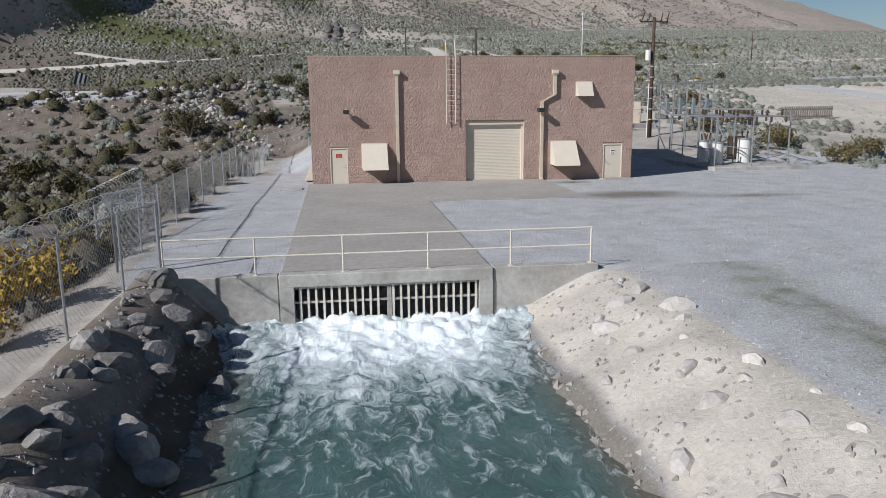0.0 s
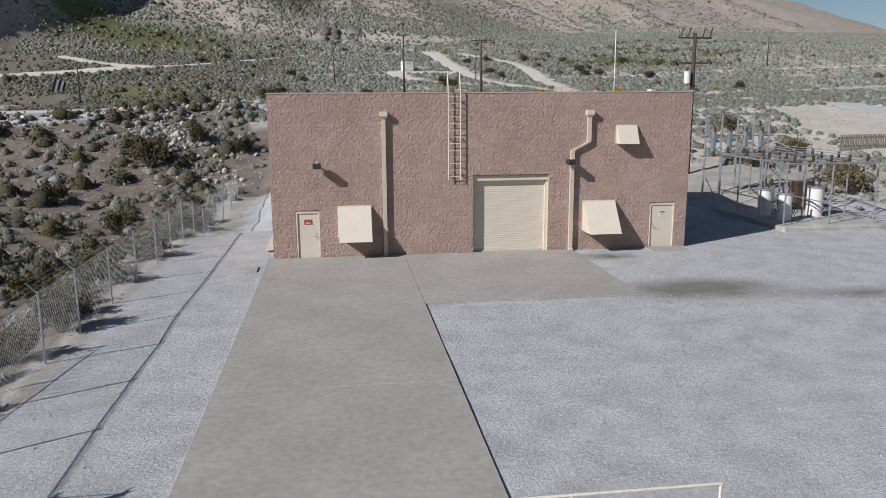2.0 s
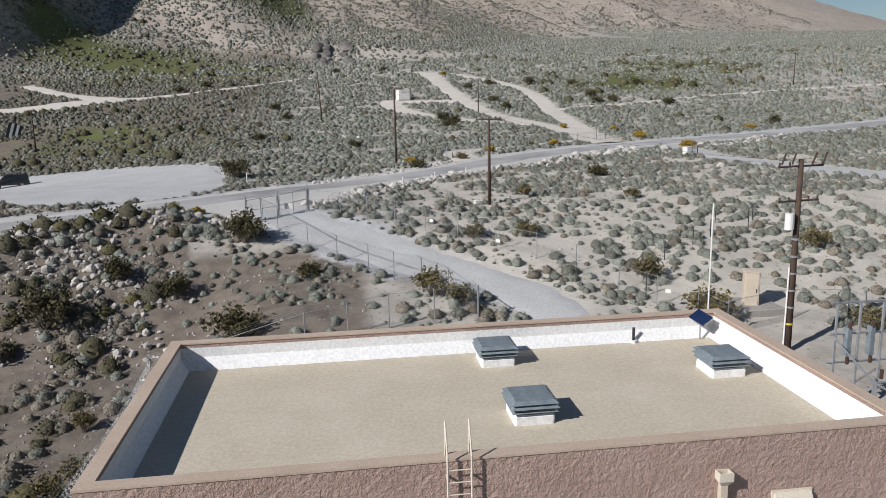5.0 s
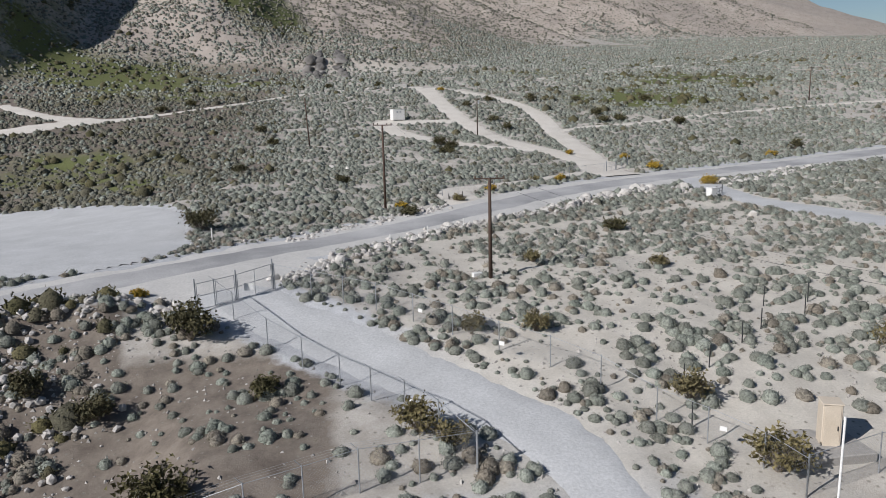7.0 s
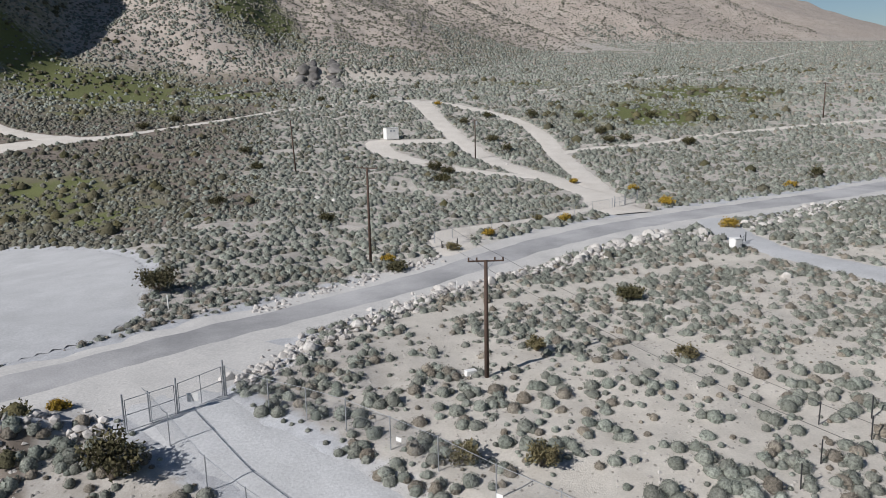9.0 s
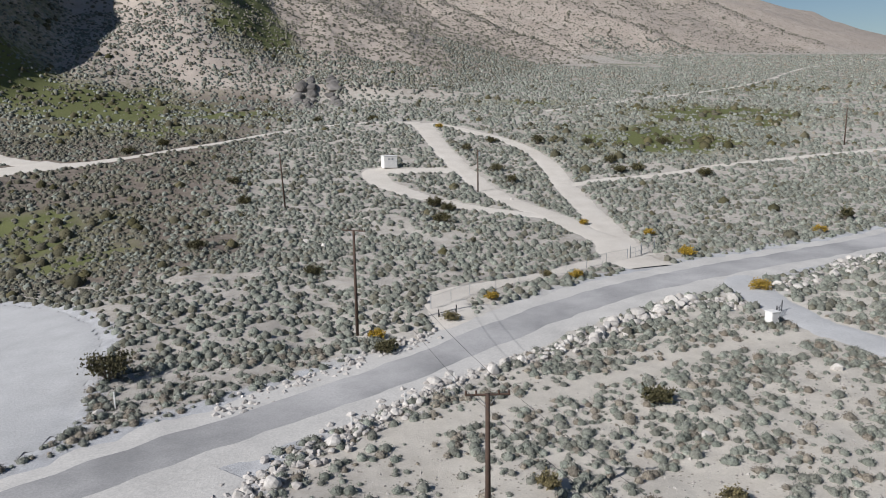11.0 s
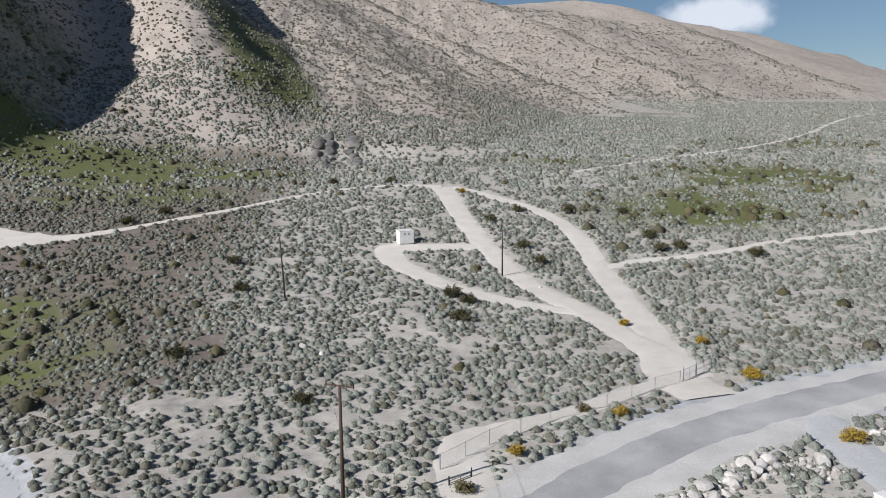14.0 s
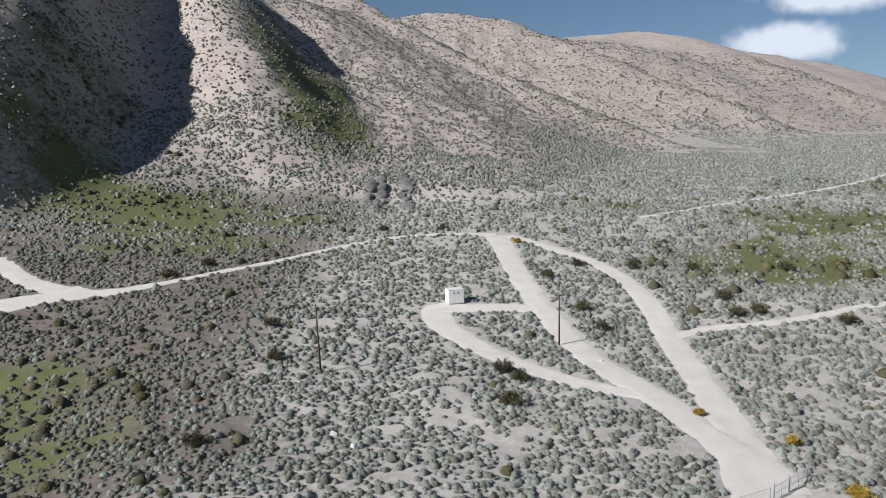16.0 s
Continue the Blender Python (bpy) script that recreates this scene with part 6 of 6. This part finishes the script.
scrub()
for _x, _y, _s, _h in ((-0.5, 23.2, 3.4, 2.2), (-1.4, 37.2, 3.6, 2.3), (-9.3, 33.5, 2.4, 1.7), (-5.3, 31.5, 2.2, 1.6), (-12.5, 29.0, 4.2, 2.6), (-5.8, 67.4, 3.8, 2.5), (25.9, 119.6, 3.0, 1.7), (26.1, 130.3, 2.8, 2.0),
                       (28.0, 127.4, 2.6, 1.6), (42.6, 147.2, 2.6, 1.7), (41.4, 156.8, 3.4, 1.2), (38.7, 173.8, 3.0, 1.4), (45.4, 181.6, 2.6, 1.4), (55.1, 177.2, 3.2, 2.2), (66.2, 160.4, 3.6, 1.8), (65.4, 152.8, 3.6, 1.8), (69.2, 153.8, 3.2, 1.7),
                       (85.7, 114.1, 3, 1.9), (31.9, 56.6, 2.4, 1.1), (14.9, 69.8, 2.4, 1.0), (8.1, 95.5, 2.2, 1.2), (-7.7, 151, 2.8, 1.5), (-4, 137, 2.8, 1.3), (-7.5, 111.8, 2.8, 1.4), (-27.2, 186.6, 3.2, 1.6), (-32.5, 179, 3.2, 1.5),
                       (80.4, 148.2, 3.2, 1.7), (83.8, 176, 3.2, 1.7), (66.5, 176.8, 3, 1.6), (20.3, 216.5, 3.2, 1.5), (5.8, 220, 3, 1.3), (-17, 20, 2.4, 1.5), (-14, 3, 2.6, 1.4), (-20, 12, 3, 1.5), (-10.5, 14.5, 2.0, 1.2), (3.4, 31.5, 1.9, 1.1)):
    bush(_x, _y, _s, _h, M_CREOSOTE, "creosote_bush", "large dark olive creosote bush on desert ground", leaves=1100, group="creosote bushes")
for _x, _y, _s, _h in ((14.1, 72.6, 1.5, 0.8), (25.7, 81.6, 1.5, 0.8), (36.4, 88.5, 1.6, 0.9), (52.6, 96.4, 2.2, 1.1), (53.2, 81.2, 2.2, 1.2), (76.9, 106.9, 2, 1), (-11, 42.3, 1.6, 0.9), (-5.6, 43.0, 1.2, 0.7),
                       (36, 199.7, 2.2, 1), (52.4, 107.6, 1.7, 0.9), (46.2, 116.2, 1.4, 0.8), (-6.2, -24.5, 2.2, 1.5), (-7.2, -21.5, 2.4, 1.6), (-6.0, -28.0, 1.8, 1.2), (-7.5, -18.0, 2.0, 1.2)):
    bush(_x, _y, _s, _h, M_YELLOW, "yellow_rabbitbrush", "bright yellow flowering rabbitbrush on desert ground", leaves=1000, group="yellow rabbitbrush")
for _x, _y, _s, _h in ((10.9, 25.6, 2.6, 1.5), (12.3, 24.3, 2.0, 1.2), (26.2, 21.3, 3.2, 1.9), (24.9, 26.9, 2.2, 1.6), (15.4, 35.9, 1.8, 1.1), (19.0, 35.0, 1.7, 1.3), (38.5, 30, 2.4, 1.4), (31, 45, 1.6, 0.9), (22, 47.5, 1.6, 0.9)):
    bush(_x, _y, _s, _h, M_OCHRE, "ochre_bush", "ochre and olive dry bush beside the fence", leaves=900, group="ochre bushes")
for _x, _y, _s, _h in ((-6.0, -12, 1.5, 1.2), (-6.1, -8, 1.5, 1.3), (-6.0, -3.5, 1.4, 1.2), (-6.1, 1.5, 1.6, 1.3), (-6.2, 6, 1.6, 1.2), (-6.3, -16, 1.6, 1.3), (-7.5, 9.5, 1.9, 1.2), (-9.5, -2, 1.8, 1.0), (-8.5, -14, 2.0, 1.1),
                       (36, 12, 3.0, 1.6), (38, 16, 3.4, 1.8), (37, 6, 2.6, 1.3), (41, 9, 3.0, 1.5), (40, 22, 2.8, 1.6), (44, 3, 2.6, 1.2), (34.8, 19.0, 2.4, 1.4), (48, 12, 2.6, 1.2), (21, 76.5, 1.6, 0.9), (33.5, 90.5, 1.5, 0.8)):
    bush(_x, _y, _s, _h, M_OCHRE, "ochre_bush", "ochre and olive dry bush beside the fence", leaves=900, group="ochre bushes")


for _k in range(26):
    _y = -19.5 + 1.5 * _k + rng.uniform(-0.5, 0.5)
    bush(rng.uniform(-7.4, -5.5), _y, rng.uniform(1.0, 1.8), rng.uniform(0.8, 1.4), rng.choice((M_OCHRE, M_OCHRE, M_CREOSOTE)), "fence_side_bush", "olive and ochre bush growing against the fence", leaves=700, group="bushes along the fence")


# ---- cliff cleft at the foot of the hill, its shade put into the rock colour ----
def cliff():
    c = thing("cliff_outcrop", (6.5, 262.0, z_at(6.5, 258.0) - 1.0), "fractured rock cleft at the foot of the hill, shade put into its dark tones", "rock")
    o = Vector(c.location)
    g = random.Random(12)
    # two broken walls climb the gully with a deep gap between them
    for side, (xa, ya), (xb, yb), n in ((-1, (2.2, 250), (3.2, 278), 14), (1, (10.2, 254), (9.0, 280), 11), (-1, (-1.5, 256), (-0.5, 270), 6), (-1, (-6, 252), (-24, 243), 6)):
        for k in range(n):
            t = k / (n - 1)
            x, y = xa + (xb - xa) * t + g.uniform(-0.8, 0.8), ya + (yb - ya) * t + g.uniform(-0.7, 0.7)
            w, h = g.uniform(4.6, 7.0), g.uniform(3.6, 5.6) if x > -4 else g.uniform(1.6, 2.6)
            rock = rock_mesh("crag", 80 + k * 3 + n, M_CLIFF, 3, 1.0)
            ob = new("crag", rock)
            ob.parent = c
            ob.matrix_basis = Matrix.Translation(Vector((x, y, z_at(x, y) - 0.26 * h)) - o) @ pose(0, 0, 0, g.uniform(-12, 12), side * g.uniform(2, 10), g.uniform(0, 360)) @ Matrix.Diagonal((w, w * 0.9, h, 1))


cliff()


# ---- split-faced blocks on the walls ----
def block_variant(seed, w=0.394, h=0.197, deep=0.042):
    """One block face: rough and proud of its joints; it sits on the plane y = 0 and faces -y."""
    g = random.Random(seed)
    bm = bmesh.new()
    nx, nz = 4, 3
    grid = []
    for j in range(nz):
        row = []
        for i in range(nx):
            edge = i in (0, nx - 1) or j in (0, nz - 1)
            y = -deep * (g.uniform(0.62, 0.9) if edge else g.uniform(0.5, 1.0))
            row.append(bm.verts.new((w * i / (nx - 1) + (0 if edge else g.uniform(-0.03, 0.03)), y, h * j / (nz - 1))))
        grid.append(row)
    for j in range(nz - 1):
        for i in range(nx - 1):
            bm.faces.new((grid[j][i], grid[j][i + 1], grid[j + 1][i + 1], grid[j + 1][i]))
    ring = [*grid[0], *[r[-1] for r in grid[1:]], *grid[-1][-2::-1], *[r[0] for r in grid[-2:0:-1]]]
    back = [bm.verts.new((v.co.x, 0.01, v.co.z)) for v in ring]
    for k in range(len(ring)):
        j = (k + 1) % len(ring)
        bm.faces.new((ring[j], ring[k], back[k], back[j]))
    return bm


BLOCKS = [done("block", block_variant(k), M_BLOCK) for k in range(10)]
COURSE, LONG = 0.2, 0.4
rng = random.Random(12)


def courses(length, openings):
    """Rows of (start, width, height) in running bond, cut at openings and ends."""
    for j in range(36):
        z = -0.05 + j * COURSE
        if z + COURSE > BH + 0.02:
            break
        cuts = sorted((a, b) for a, b, lo, hi in openings if lo < z + 0.1 < hi)
        runs, start = [], 0.0
        for a, b in cuts:
            runs.append((start, a))
            start = b
        runs.append((start, length))
        for lo, hi in runs:
            x = math.floor(lo / LONG) * LONG - (LONG / 2 if j % 2 else 0)
            while x < hi:
                a, b = max(x, lo), min(x + LONG, hi)
                if b - a > 0.05:
                    yield a, b - a, z
                x += LONG


def lay(parent, wall_name, spots, to_wall, single):
    """Single blocks as parts where wanted, and the rest in one mesh."""
    V, Q, base = [], [], 0
    data = []
    for me in BLOCKS:
        co = np.empty(len(me.vertices) * 3)
        me.vertices.foreach_get("co", co)
        data.append((co.reshape(-1, 3), [tuple(p.vertices) for p in me.polygons]))
    for a, w, z in spots:
        k = rng.randrange(len(BLOCKS))
        m = to_wall @ pose(a, 0.022, z) @ Matrix.Diagonal(((w - 0.004) / 0.394, 1, 1, 1))
        if single(a, z):
            ob = new("block", BLOCKS[k])
            ob.parent = parent
            ob.matrix_basis = m
        else:
            co, faces = data[k]
            mm = np.array(m)
            V.append(co @ mm[:3, :3].T + mm[:3, 3])
            Q += [tuple(i + base for i in f) for f in faces]
            base += len(co)
    if V:
        ob = new("block_courses", mesh_from("block_courses", np.concatenate(V), np.array(Q), M_BLOCK, flat=True))
        ob.parent = parent
        tagged(ob, kind="stuff")


_walls = {o.name: o for o in HOUSE.children}
lay(_walls["front_wall"], "front", courses(BW, OPENINGS), Matrix.Identity(4), lambda a, z: z > 5.9)
lay(_walls["left_wall"], "left", courses(BD, []), pose(0, BD, 0, 0, 0, -90), lambda a, z: False)
lay(_walls["right_wall"], "right", courses(BD, []), pose(BW, 0, 0, 0, 0, 90), lambda a, z: False)
lay(_walls["back_wall"], "back", courses(BW, []), pose(BW, BD, 0, 0, 0, 180), lambda a, z: False)
